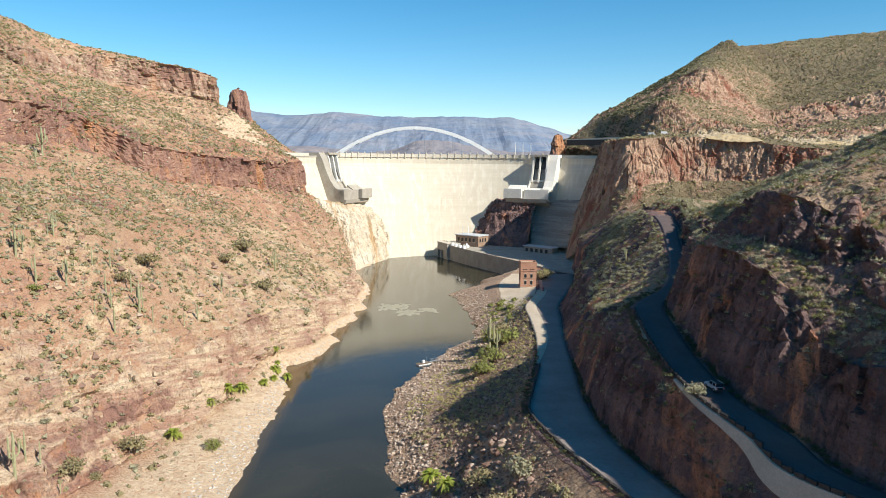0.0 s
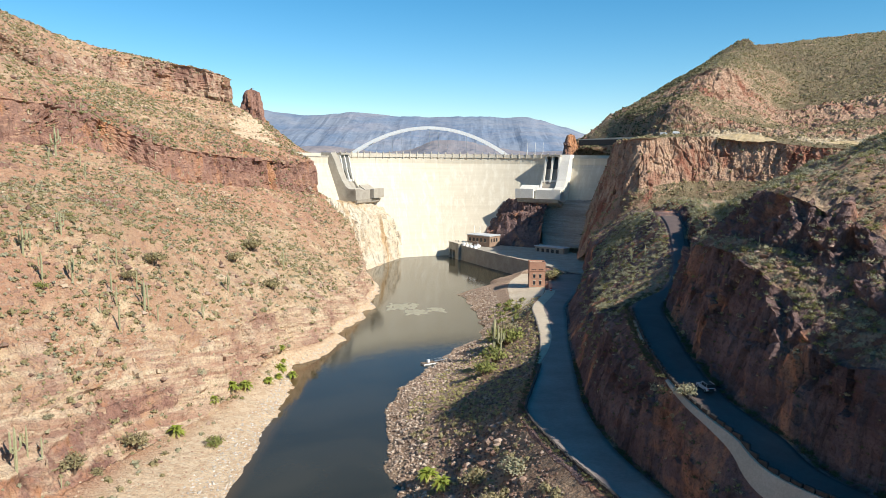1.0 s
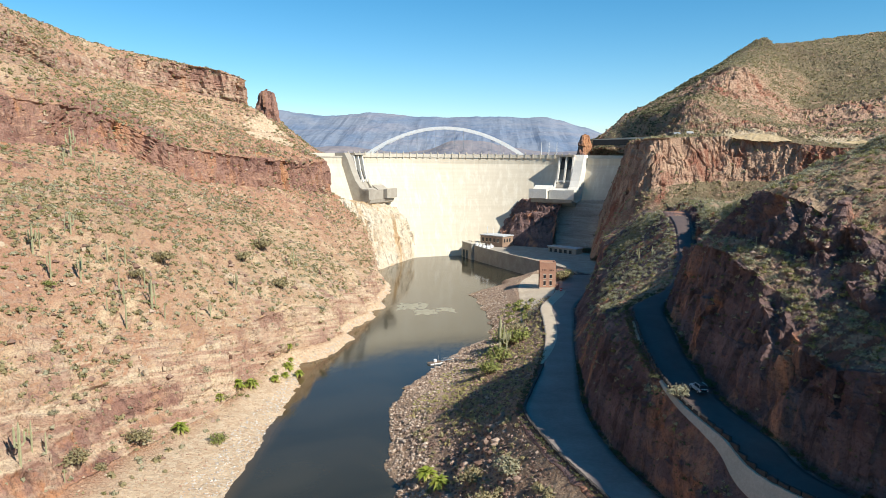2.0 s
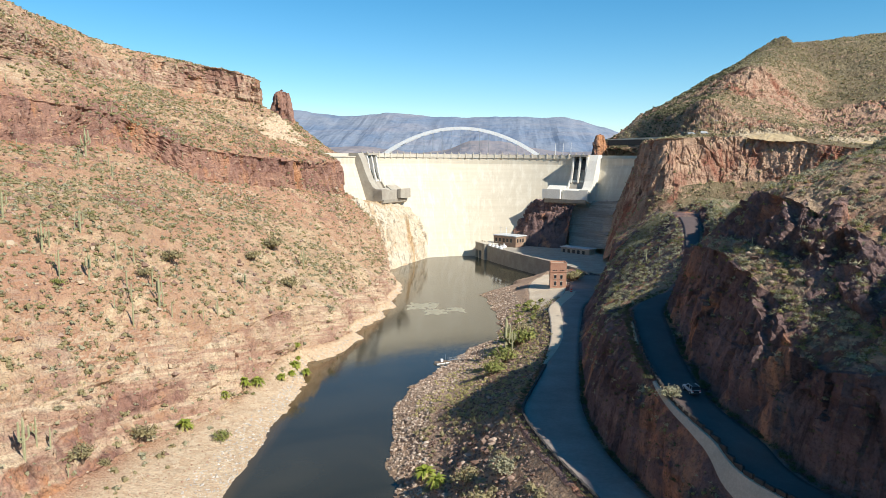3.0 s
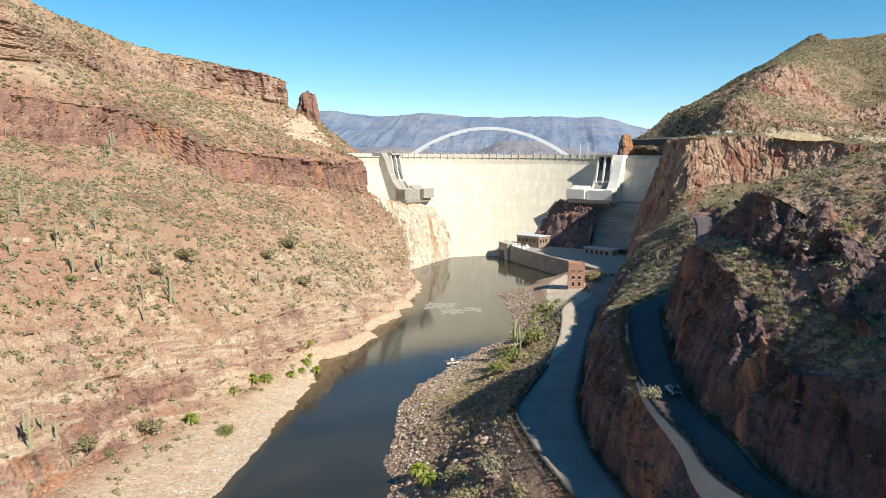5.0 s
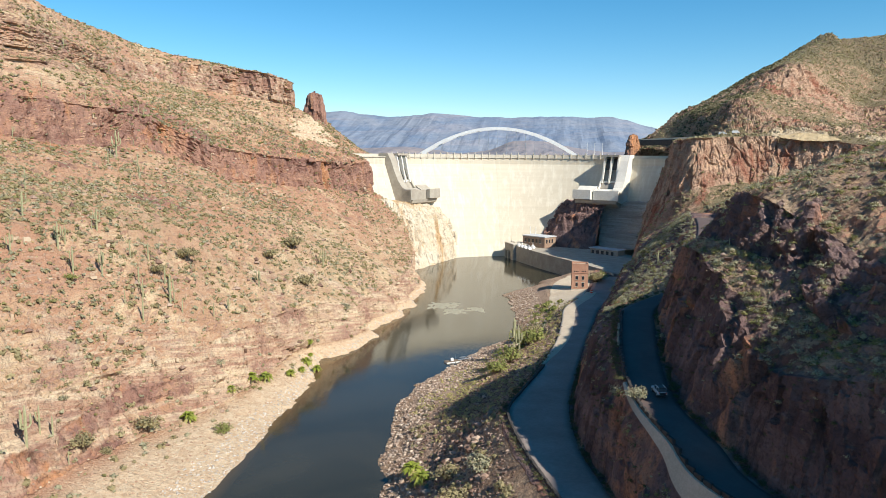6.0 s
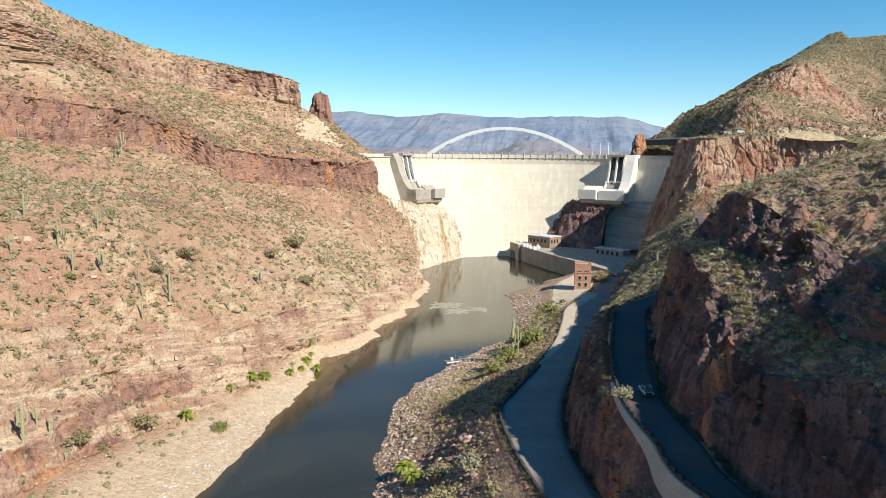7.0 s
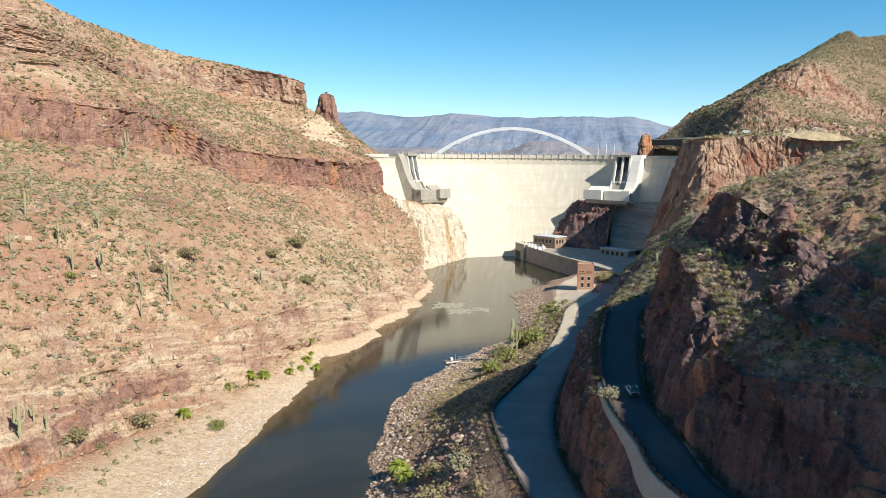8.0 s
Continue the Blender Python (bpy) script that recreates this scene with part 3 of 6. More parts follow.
def west_beds(p, w):
    """The cliff bands come and go along the hill; the far end of the rim is columnar, the rest lies in beds."""
    ragged_shore(p, LY, L_SHORE, SHORE_W, 321)
    x, y, z = p[..., 0], p[..., 1], p[..., 2]
    bed = z + DIP * (y - 200) * np.clip((80 - z) / 30, 0, 1) + 2.2 * fbm(p * np.array((0.012, 0.012, 0.0)), 2, 303)
    broken = np.clip(0.7 + 1.3 * fbm(p * np.array((0.04, 0.04, 0.05)), 2, 307), 0.0, 1.3)
    rim_steps = np.clip((z - 138) / 6, 0, 1) * np.clip((186 - z) / 10, 0, 1) * np.clip((560 - y) / 50, 0, 1)
    bluff_steps = np.clip((z - 6) / 4, 0, 1) * np.clip((40 - z) / 12, 0, 1) * np.clip((y - 120) / 30, 0, 1) * np.clip((600 - y) / 40, 0, 1)
    p[..., 0] += broken * (rim_steps * 4.0 * ((bed / 8.5) % 1.0 - 0.5) + bluff_steps * 1.3 * ((bed / 4.4) % 1.0 - 0.5))
    keep = np.clip(0.95 + 0.9 * fbm(p * np.array((0.016, 0.016, 0.01)), 3, 301), 0.25, 1.5)
    keep = np.maximum(keep, 0.95 * np.clip((p[..., 2] - 140) / 8, 0, 1))
    high = np.clip((p[..., 2] - 55) / 20, 0, 1)
    w[..., 0] *= 1 - high * (1 - keep)
    w[..., 2] *= 1 - 0.75 * high * (1 - np.clip(keep, 0, 1))
    rim = np.clip((p[..., 2] - 128) / 10, 0, 1) * np.clip((500 - p[..., 1]) / 40, 0, 1)
    w[..., 5] *= 1 - 0.8 * rim


def west_paint(p, w):
    """The rim is paler, tan rock; a few faces are orange."""
    x, y, z = p[..., 0], p[..., 1], p[..., 2]
    w[..., 5] = w[..., 5] * (1 - np.clip((z - 130) / 12, 0, 1)) + 0.47 * np.clip((z - 130) / 12, 0, 1)
    w[..., 5] *= np.clip((z - 24) / 20, 0.12, 1)
    ledge = np.clip(2.2 - np.abs(z - 15 - 2 * fbm(p * 0.03, 2, 311)) / 2.0, 0, 1) * np.clip((240 - y) / 20, 0, 1) * np.clip((y - 120) / 20, 0, 1)
    w[..., 5] = np.maximum(w[..., 5], 0.62 * ledge)
    w[..., 2] = np.maximum(w[..., 2], 0.8 * ledge)
    low = np.clip((12 - z) / 3, 0, 1) * np.clip((205 - y) / 20, 0, 1) * np.clip((z - 5) / 2, 0, 1)
    w[..., 5] = np.maximum(w[..., 5], 0.7 * low)
    for x, y, z, r in ((-215, 430, 108, 24), (-232, 420, 112, 18), (-225, 440, 118, 14), (-192, 437, 100, 18), (-160, 470, 86, 12), (-120, 598, 76, 16), (-236, 360, 98, 16), (-262, 330, 104, 14), (-150, 330, 74, 14)):      # orange faces
        near = np.clip(1.5 - np.linalg.norm((p - np.array((x, y, z))) * np.array((1, 1, 1.3)), axis=-1) / r + 0.6 * fbm(p * 0.06, 3, 331), 0, 1)
        w[..., 5] += 1.2 * near
        w[..., 2] = np.maximum(w[..., 2], 0.95 * near)


west = Land("hillside_west", uL, [
    (line(np.array(L_SHORE) + 14, LY, np.full(20, -5.0)), (0.2, 0.3, 0.0, 1.0, 0.0, 0.0)),
    (line(L_SHORE, LY, np.zeros(20)), (0.3, 0.4, 0.0, 1.35, 0.0, 0.0)),
    (line(L_BENCH, LY, L_BENCH_Z), (0.3, 0.5, 0.0, 0.35, 0.5, 0.0), (1.8, 0.8, 0.7, 0.0, 0.4, 0.6)),
    (line(L_BLUFF, LY, L_BLUFF_Z), (2.8, 1.0, 0.7, 0.0, 0.4, 0.95), (1.1, 1.3, 0.4, 0.0, 0.9, 0.4)),
    (line(L_MID, LY, L_MID_Z), (0.9, 1.6, 0.26, 0.0, 1.0, 0.55)),
    (line(L_FOOT, LY, L_FOOT_Z), (1.2, 1.4, 0.40, 0.0, 1.0, 0.6), (3.0, 0.4, 0.56, 0.0, 0.5, 0.9)),
    (line(L_LIP, LY, L_LIP_Z), (3.8, 0.6, 0.62, 0.0, 0.5, 0.9), (1.8, 1.6, 0.42, 0.0, 0.9, 0.7)),
    (line(L_RIMFOOT, LY, L_RIMFOOT_Z), (1.0, 1.6, 0.32, 0.0, 1.0, 0.4), (2.4, 0.4, 0.66, 0.0, 0.5, 1.0)),
    (line(L_RIM, LY, L_RIM_Z), (3.0, 0.5, 0.9, 0.0, 0.5, 1.0), (1.2, 1.8, 0.3, 0.0, 1.0, 0.3)),
    (line(L_TOP, LY, L_TOP_Z), (0.8, 2.5, 0.1, 0.0, 1.0, 0.3)),
    (line(np.array(L_TOP) - 500, LY, np.full(20, -12.0)), (1.0, 4.0, 0.1, 0.0, 0.3, 0.3)),
], [4, 22, 18, 80, 120, 34, 66, 30, 30, 16], M_LEFT, [(-172, 615, 116, 15), (-157, 600, 103, 13), (-170, 585, 107, 8), (-173, 630, 124, 8), (-330, 610, 184, 14)], west_beds, west_paint)
tagged(west.ob, "dry tan and red desert hillside with rocky cliff bands", "hillside", kind="structure")

# --- the east side: shore, terrace, low road, cut, high road, cliff, crest
RY = np.array([-150, -40, 60, 110, 125, 140, 160, 185, 205, 225, 255, 290, 330, 370, 420, 470, 530], float)
R_SHORE = [10, 8, 2, -5, -7, -8.5, -9.5, -11, -16, -18.5, -19.5, -17, 0, 17, 16, 11, 47]
R_TERR = [25, 22, 15, 8, 6, 5, 6, 5, 1, 0, 4, 12, 24, 32, 34, 36, 56]
R_TERR_Z = [10, 10, 10, 9, 9, 9, 9, 8.5, 8, 8, 7.5, 6.5, 6, 6.5, 7, 9, 11]
LOW_L = [110, 78, 57, 43, 38.5, 33.5, 28, 23.5, 26.5, 30.5, 36, 40, 42.5, 45, 57, 64, 70]
LOW_R = [120, 88, 67, 53.5, 48.5, 45, 41.5, 40, 41, 43, 46, 50, 55.5, 61, 74, 87, 95]
LOW_Z = [36, 33, 30, 28, 27.5, 27, 26, 25, 24.3, 23.5, 22, 20, 18, 16, 13.5, 12, 12]
R_CUT = [140, 100, 76, 54.5, 50.3, 47.6, 47, 46.5, 47.5, 51, 55, 60, 67, 73, 85, 94, 102]
R_CUT_Z = [50, 42, 34, 29, 36, 40.5, 42, 43, 44.5, 43, 39, 35, 35, 37, 35, 36, 36]
HIGH_L = [152, 112, 86, 60.8, 54.4, 50.6, 50, 51.8, 55.5, 70, 81, 90.5, 99, 104, 112, 120, 128]
HIGH_R = [160, 120, 95, 69.8, 62.9, 58.8, 58.8, 61, 64, 75.5, 86.5, 96, 106, 114, 122, 130, 138]
VERGE = np.array([1, 3, 3.4, 2.9, 1.7, 1.1, 1, 1, 1, 1, 1, 1, 1, 1, 1, 1, 1.0])       # under the retaining wall the rock falls away
VERGE_DROP = np.array([1, 6, 6.6, 5.8, 3.0, 1.6, 0.7, 0.7, 0.7, 0.7, 0.7, 0.7, 0.7, 0.7, 0.7, 0.7, 0.7])
HIGH_Z = [62, 56, 46, 40, 43.3, 45, 46.5, 48.7, 50.5, 52.3, 55, 58, 63.5, 66, 62, 58, 56]
R_LIP = [175, 135, 108, 75, 69, 69.5, 67, 67.5, 71.5, 80, 90.5, 99.5, 110, 119, 127, 135, 143]
R_LIP_Z = [85, 80, 72, 60, 58.5, 66, 71, 70.5, 67.5, 63, 63, 65, 67.5, 68, 64, 61, 60]
R_SHELF = [178, 138, 111, 84, 79, 78, 72, 71, 76, 85, 94, 102, 111.5, 121, 129, 137, 146]
R_SHELF_Z = [92, 88, 80, 67, 66, 71.5, 74, 73, 70, 66.5, 65, 66.5, 68.5, 68.5, 65, 62, 61]
R_HEAD = [185, 145, 118, 93, 90, 86, 78, 79, 85, 92, 100, 106, 113, 123, 132, 140, 150]
R_HEAD_Z = [112, 108, 96, 76, 75, 78, 84.5, 83, 77.5, 71, 68.5, 69, 69.5, 69, 66, 64, 63]
R_CREST = [230, 180, 150, 142, 143, 145, 144, 142, 141, 140, 130, 118, 114, 128, 138, 150, 160]
R_CREST_Z = [175, 165, 142, 121, 116, 113, 112, 107, 104.5, 103, 92, 78, 69, 70, 67, 66, 66]
R_BACK_Z = [195, 180, 160, 132, 125, 120, 115, 108, 102, 97, 80, 68, 62, 62, 62, 62, 62]
R_FAR_Z = [190, 180, 160, 140, 130, 120, 110, 95, 85, 75, 65, 60, 60, 60, 60, 60, 60]
uR = np.interp(np.concatenate([np.linspace(-150, 92, 50)[:-1], np.linspace(92, 240, 300)[:-1], np.linspace(240, 530, 330)]), RY, np.arange(len(RY)))
RA = np.array
NONE = (0.0, 0.0, 0.75, 0.0, 0.0, 1.0)


def east_paint(p, w):
    """Orange faces in the road cuts; the rest of the cut is dull purple-brown."""
    for x, y, z, r in ((67, 185, 62, 13), (64, 166, 57, 6), (70, 119, 52, 10), (79, 99, 50, 13), (46, 160, 38, 8), (62, 150, 50, 7), (75, 100, 42, 10), (72, 112, 46, 9), (66, 120, 51, 9), (48, 172, 33, 9), (49, 150, 34, 6), (47, 195, 38, 7), (52, 132, 33, 5), (84, 147, 80, 5)):
        near = np.clip(1.5 - np.linalg.norm(p - np.array((x, y, z)), axis=-1) / r + 0.5 * fbm(p * 0.09, 3, 351), 0, 1)
        w[..., 5] += 1.1 * near * (w[..., 2] > 0.6)
    y, z = p[..., 1], p[..., 2]
    flat = np.clip((y - 225) / 30, 0, 1) * np.clip((z - 1.5) / 2, 0, 1) * np.clip((13 - z) / 4, 0, 1) * (p[..., 0] < 70)
    w[..., 3] = np.maximum(w[..., 3], flat * (1.1 + 0.35 * fbm(p * 0.06, 3, 371)))


east = Land("hillside_east", uR, [
    (line(RA(R_SHORE) - 12, RY, np.full(17, -5.0)), (0.2, 0.3, 0.0, 0.6, 0.0, 0.0)),
    (line(R_SHORE, RY, np.zeros(17)), (0.4, 0.5, 0.0, 0.4, 0.0, 0.0)),
    (line(R_TERR, RY, R_TERR_Z), (0.4, 0.8, 0.0, 0.6, 1.0, 0.0)),
    (line(RA(LOW_L) - 1.6, RY, RA(LOW_Z) - 0.6), (0.2, 0.1, 0.1, 0.0, 0.2, 0.0), NONE),
    (line(LOW_L, RY, RA(LOW_Z) - 0.25), NONE),
    (line(LOW_R, RY, RA(LOW_Z) - 0.25), NONE),
    (line(RA(LOW_R) + 1.2, RY, RA(LOW_Z) + 0.1), NONE, (0.6, 0.1, 0.7, 0.0, 0.3, 1.0)),
    (line(R_CUT, RY, R_CUT_Z), (2.0, 0.3, 0.8, 0.0, 0.7, 1.0), (1.3, 0.6, 0.62, 0.0, 1.0, 0.9)),
    (line(RA(HIGH_L) - VERGE, RY, RA(HIGH_Z) - VERGE_DROP), (0.4, 0.2, 0.6, 0.0, 0.7, 0.9), NONE),
    (line(HIGH_L, RY, RA(HIGH_Z) - 0.25), NONE),
    (line(HIGH_R, RY, RA(HIGH_Z) - 0.25), NONE),
    (line(RA(HIGH_R) + 1.6, RY, RA(HIGH_Z) + 0.1), NONE, (1.5, 0.1, 0.85, 0.0, 0.3, 1.0)),
    (line(R_LIP, RY, R_LIP_Z), (2.9, 0.2, 0.95, 0.0, 0.4, 1.0), (1.2, 1.0, 0.4, 0.0, 1.0, 0.8)),
    (line(R_SHELF, RY, R_SHELF_Z), (1.2, 1.0, 0.4, 0.0, 1.0, 0.8), (2.6, 0.4, 0.95, 0.0, 0.5, 1.0)),
    (line(R_HEAD, RY, R_HEAD_Z), (3.2, 0.6, 0.9, 0.0, 0.6, 1.0), (1.6, 1.2, 0.3, 0.0, 1.0, 0.6)),
    (line(R_CREST, RY, R_CREST_Z), (0.8, 1.4, 0.15, 0.0, 1.0, 0.4)),
    (line(RA(R_CREST) + 60, RY, R_BACK_Z), (0.8, 2.0, 0.1, 0.0, 0.6, 0.3)),
    (line(RA(R_CREST) + 260, RY, R_FAR_Z), (0.8, 3.0, 0.1, 0.0, 0.3, 0.3)),
    (line(RA(R_CREST) + 700, RY, np.full(17, -12.0)), (0.8, 3.0, 0.1, 0.0, 0.1, 0.3)),
], [3, 20, 22, 2, 4, 2, 40, 18, 2, 4, 2, 56, 20, 26, 50, 14, 16, 12], M_RIGHT,
    tweak=lambda p, w: ragged_shore(p, RY, R_SHORE, SHORE_E, 341), paint=east_paint)
tagged(east.ob, "rocky desert hillside with road cuts and scrub", "hillside", kind="structure")

# --- the mesa and the mountain beyond it
mesa_lines = [
    ([(114, 640, 8), (106, 618, 8), (102, 596, 10), (100, 560, 16), (114, 506, 44), (150, 480, 54), (190, 455, 54), (240, 410, 55), (320, 360, 55)], (0.5, 0.5, 0.3, 0.0, 0.9, 0.5)),
    ([(126, 652, 45), (118, 634, 43), (113, 612, 44), (112, 582, 46), (124, 518, 68), (155, 514, 76), (188, 516, 78), (240, 482, 80), (330, 430, 80)],
     (1.0, 0.8, 0.4, 0.0, 0.9, 0.8), (1.8, 0.3, 0.95, 0.0, 0.3, 1.0)),
    ([(150, 664, 96), (142, 645, 99), (136, 622, 103), (130, 592, 105.5), (134, 529, 107), (166, 536, 108), (200, 530, 108), (242, 490, 101), (335, 440, 98)],
     (2.6, 0.3, 1.0, 0.0, 0.3, 1.0), (0.6, 0.8, 0.15, 0.0, 0.8, 0.5)),
    ([(144, 690, 97.5), (164, 655, 100), (160, 630, 106), (154, 600, 109), (160, 566, 110), (182, 556, 111), (215, 548, 111), (258, 516, 106), (350, 470, 106)],
     (0.6, 0.8, 0.1, 0.2, 0.8, 0.5), (2.6, 1.0, 0.5, 0.0, 0.8, 0.7)),
    ([(124, 712, 103), (150, 705, 108), (166, 715, 131), (174, 662, 134), (177, 621, 138), (187, 600, 138), (222, 592, 122), (282, 575, 116), (370, 520, 122)],
     (4.0, 1.0, 0.7, 0.0, 0.7, 0.6), (1.4, 1.6, 0.3, 0.0, 1.0, 0.6)),
    ([(121, 745, 101), (130, 742, 110), (160, 750, 133), (196, 706, 150), (212, 662, 153), (224, 652, 146), (262, 652, 135), (300, 640, 120), (400, 590, 140)],
     (1.6, 1.6, 0.4, 0.0, 1.0, 0.6), (1.8, 0.8, 0.8, 0.0, 0.6, 0.9)),
    ([(120, 755, 103), (132, 752, 113), (162, 770, 136), (206, 740, 160), (228, 698, 172), (250, 682, 174), (290, 708, 152), (322, 700, 140), (430, 660, 165)],
     (3.0, 0.6, 0.8, 0.0, 0.7, 0.9), (1.2, 1.8, 0.25, 0.0, 1.0, 0.6)),
    ([(120, 765, 106), (134, 762, 116), (170, 800, 138), (214, 800, 162), (264, 810, 192), (302, 810, 203), (345, 810, 186), (385, 810, 176), (500, 800, 205)],
     (1.2, 2.2, 0.25, 0.0, 1.0, 0.6)),
    ([(119, 775, 105), (136, 768, 117), (178, 808, 141), (231, 880, 168), (281, 950, 193), (342, 960, 232), (366, 955, 245), (402, 975, 242), (600, 1010, 268)],
     (1.2, 2.0, 0.25, 0.0, 1.0, 0.6)),
    ([(140, 880, 60), (150, 900, 60), (200, 930, 80), (260, 1000, 110), (320, 1050, 140), (380, 1100, 150), (440, 1150, 170), (520, 1150, 180), (760, 1100, 180)],
     (1.5, 3.0, 0.2, 0.0, 0.6, 0.5)),
    ([(150, 980, -12), (160, 1000, -12), (240, 1100, -12), (320, 1200, -12), (420, 1300, -12), (520, 1400, -12), (640, 1450, -12), (800, 1450, -12), (1100, 1400, -12)],
     (1.0, 3.0, 0.2, 0.0, 0.2, 0.5)),
]
uM = np.linspace(0, 8 - 1e-6, 600)


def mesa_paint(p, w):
    """The end of the cliff towards the dam is red rock, its shade painted in as a deeper red."""
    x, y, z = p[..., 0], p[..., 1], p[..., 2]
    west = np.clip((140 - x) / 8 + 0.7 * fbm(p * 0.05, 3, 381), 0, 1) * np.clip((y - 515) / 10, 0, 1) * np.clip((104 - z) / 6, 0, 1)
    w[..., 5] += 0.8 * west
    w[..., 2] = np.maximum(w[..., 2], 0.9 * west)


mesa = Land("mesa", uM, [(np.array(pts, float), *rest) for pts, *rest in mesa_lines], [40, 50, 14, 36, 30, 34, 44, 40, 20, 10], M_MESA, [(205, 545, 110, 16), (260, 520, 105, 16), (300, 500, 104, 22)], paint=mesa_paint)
tagged(mesa.ob, "sunlit red cliff with a scrubby brown mountain behind", "mountain", kind="structure")

# --- the rock under the east spillway
def spur_paint(p, w):
    near = np.clip(1.5 - np.linalg.norm((p - np.array((70, 672, 46))) * np.array((1, 1, 0.6)), axis=-1) / 7 + 0.4 * fbm(p * 0.1, 3, 361), 0, 1)
    w[..., 5] = 0.7 + 0.95 * near


spur = Land("rock_spur", np.linspace(0, 2.9, 110), [
    (np.array([(5, 695, -3), (22, 677, 6), (48, 656, 11), (78, 640, 11), (106, 614, 11), (114, 556, 11)], float), (0.8, 0.3, 0.9, 0.0, 0.2, 1.0)),
    (np.array([(18, 706, 24), (36, 690, 33), (58, 670, 42), (84, 654, 42), (108, 630, 46), (118, 580, 60)], float), (2.6, 0.4, 0.9, 0.0, 0.3, 1.0)),
    (np.array([(32, 715, 40), (50, 692, 50), (66, 676, 53), (92, 668, 54), (118, 645, 62), (126, 592, 84)], float), (2.2, 0.4, 0.9, 0.0, 0.3, 1.0)),
    (np.array([(50, 760, 40), (70, 750, 60), (90, 730, 62), (124, 710, 66), (146, 672, 80), (146, 612, 95)], float), (0.5, 0.5, 0.8, 0.0, 0.2, 1.0)),
], [34, 18, 10], M_RIGHT, paint=spur_paint)
tagged(spur.ob, "dark fractured rock spur below the spillway", "rock", kind="structure")

apron = Land("abutment_apron", np.linspace(0, 2.999, 70), [
    (np.array([(80, 650, 12), (94, 640, 13), (110, 628, 15), (114, 610, 18)], float), (0.5, 0.3, 0.9, 0.0, 0.0, 0.0)),
    (np.array([(81, 664, 31), (96, 656, 31), (113, 640, 34), (115, 618, 35)], float), (1.0, 0.4, 0.9, 0.0, 0.0, 0.0)),
    (np.array([(79, 676, 53), (97, 670, 53), (119, 655, 54), (121, 630, 54)], float), (0.8, 0.3, 0.9, 0.0, 0.0, 0.0)),
    (np.array([(83, 700, 55), (102, 700, 55), (129, 690, 56), (130, 660, 57)], float), (0.4, 0.3, 0.9, 0.0, 0.0, 0.0)),
], [24, 24, 6], M_GREY)
tagged(apron.ob, "grey washed rock below the spillway wall", "rock", kind="structure")

# --- the ground sheet, far hills and mountains
ground = new("ground", grid_mesh("ground", np.stack(np.meshgrid(np.linspace(-6000, 6000, 25), np.linspace(-3000, 6000, 19), [-12.0], indexing="ij"), -1)[:, :, 0], M_RIGHT,
                                 (("rock", np.zeros(25 * 19)), ("gravel", np.zeros(25 * 19)), ("red", np.zeros(25 * 19)))))
tagged(ground, "dry tan desert ground reaching the horizon", "ground", kind="structure")


def far_range(name, y, x0, x1, base, depth, material, label, salt, level, rises):
    """A far range: ridges and gullies below a crest that follows a few broad rises."""
    X, V = np.meshgrid(np.linspace(x0, x1, 620), np.linspace(0, 1, 100), indexing="ij")
    crest = level + sum(h * np.exp(-((X - c) / w) ** 2) for c, h, w in rises)
    crest = crest + fbm(np.stack([X / 90, X * 0, X * 0], -1), 4, salt + 9) * 5
    ridges = 1 - 2 * np.abs(fbm(np.stack([X / 230 + 0.35 * fbm(np.stack([X / 300, V * 3, V * 0], -1), 2, salt + 6), V * 1.1, V * 0], -1), 5, salt))
    up = np.clip(V / 0.8, 0, 1)
    steps = up ** 1.3 + 0.05 * np.sin(up * 14) * (1 - up)
    Z = base + (crest - base) * steps + ridges * 10 * np.sin(up * math.pi) ** 0.8 + (1 - 2 * np.abs(fbm(np.stack([X / 60, V * 4, V * 0], -1), 4, salt + 3))) * 4 * np.sin(np.clip(up, 0.02, 0.98) * math.pi)
    Y = y + depth * (V - 0.8) + ridges * 30 * (1 - up)
    Z = np.where(V > 0.82, Z - (V - 0.82) * 700, Z)
    ob = new(name, grid_mesh(name, np.stack([X, Y, Z], -1), material))
    return tagged(ob, label, "mountains", kind="structure")


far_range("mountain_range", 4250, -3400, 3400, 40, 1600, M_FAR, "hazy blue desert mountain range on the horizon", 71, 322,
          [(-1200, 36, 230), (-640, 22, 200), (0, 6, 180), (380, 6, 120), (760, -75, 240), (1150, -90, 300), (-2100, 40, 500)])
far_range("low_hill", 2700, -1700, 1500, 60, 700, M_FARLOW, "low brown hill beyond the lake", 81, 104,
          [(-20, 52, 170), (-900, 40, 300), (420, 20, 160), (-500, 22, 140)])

# --- water
WX, WV = np.linspace(0, 1, 60), np.linspace(0, 1, 90)
wy = np.interp(WV, [0, 1], [-150, 705])
xl = np.interp(wy, LY, L_SHORE) - 14
xr = np.interp(wy, RY, R_SHORE) + 14
xr = np.where(wy > 530, np.interp(wy, [530, 560, 680, 705], [61, 62, 10, 0]) + 4, xr)
wp = np.stack([xl[:, None] * (1 - WX) + xr[:, None] * WX, np.repeat(wy[:, None], 60, 1), np.zeros((90, 60))], -1)
edge = np.minimum(wp[..., 0] - (xl + 14)[:, None], 40) / 7.0
shallow = np.clip(1 - edge, 0, 1) * 0.8
river = new("water", grid_mesh("water", wp, M_WATER, (("shallow", shallow),), True))
tagged(river, "dark still river water reflecting the dam", "river", kind="structure")
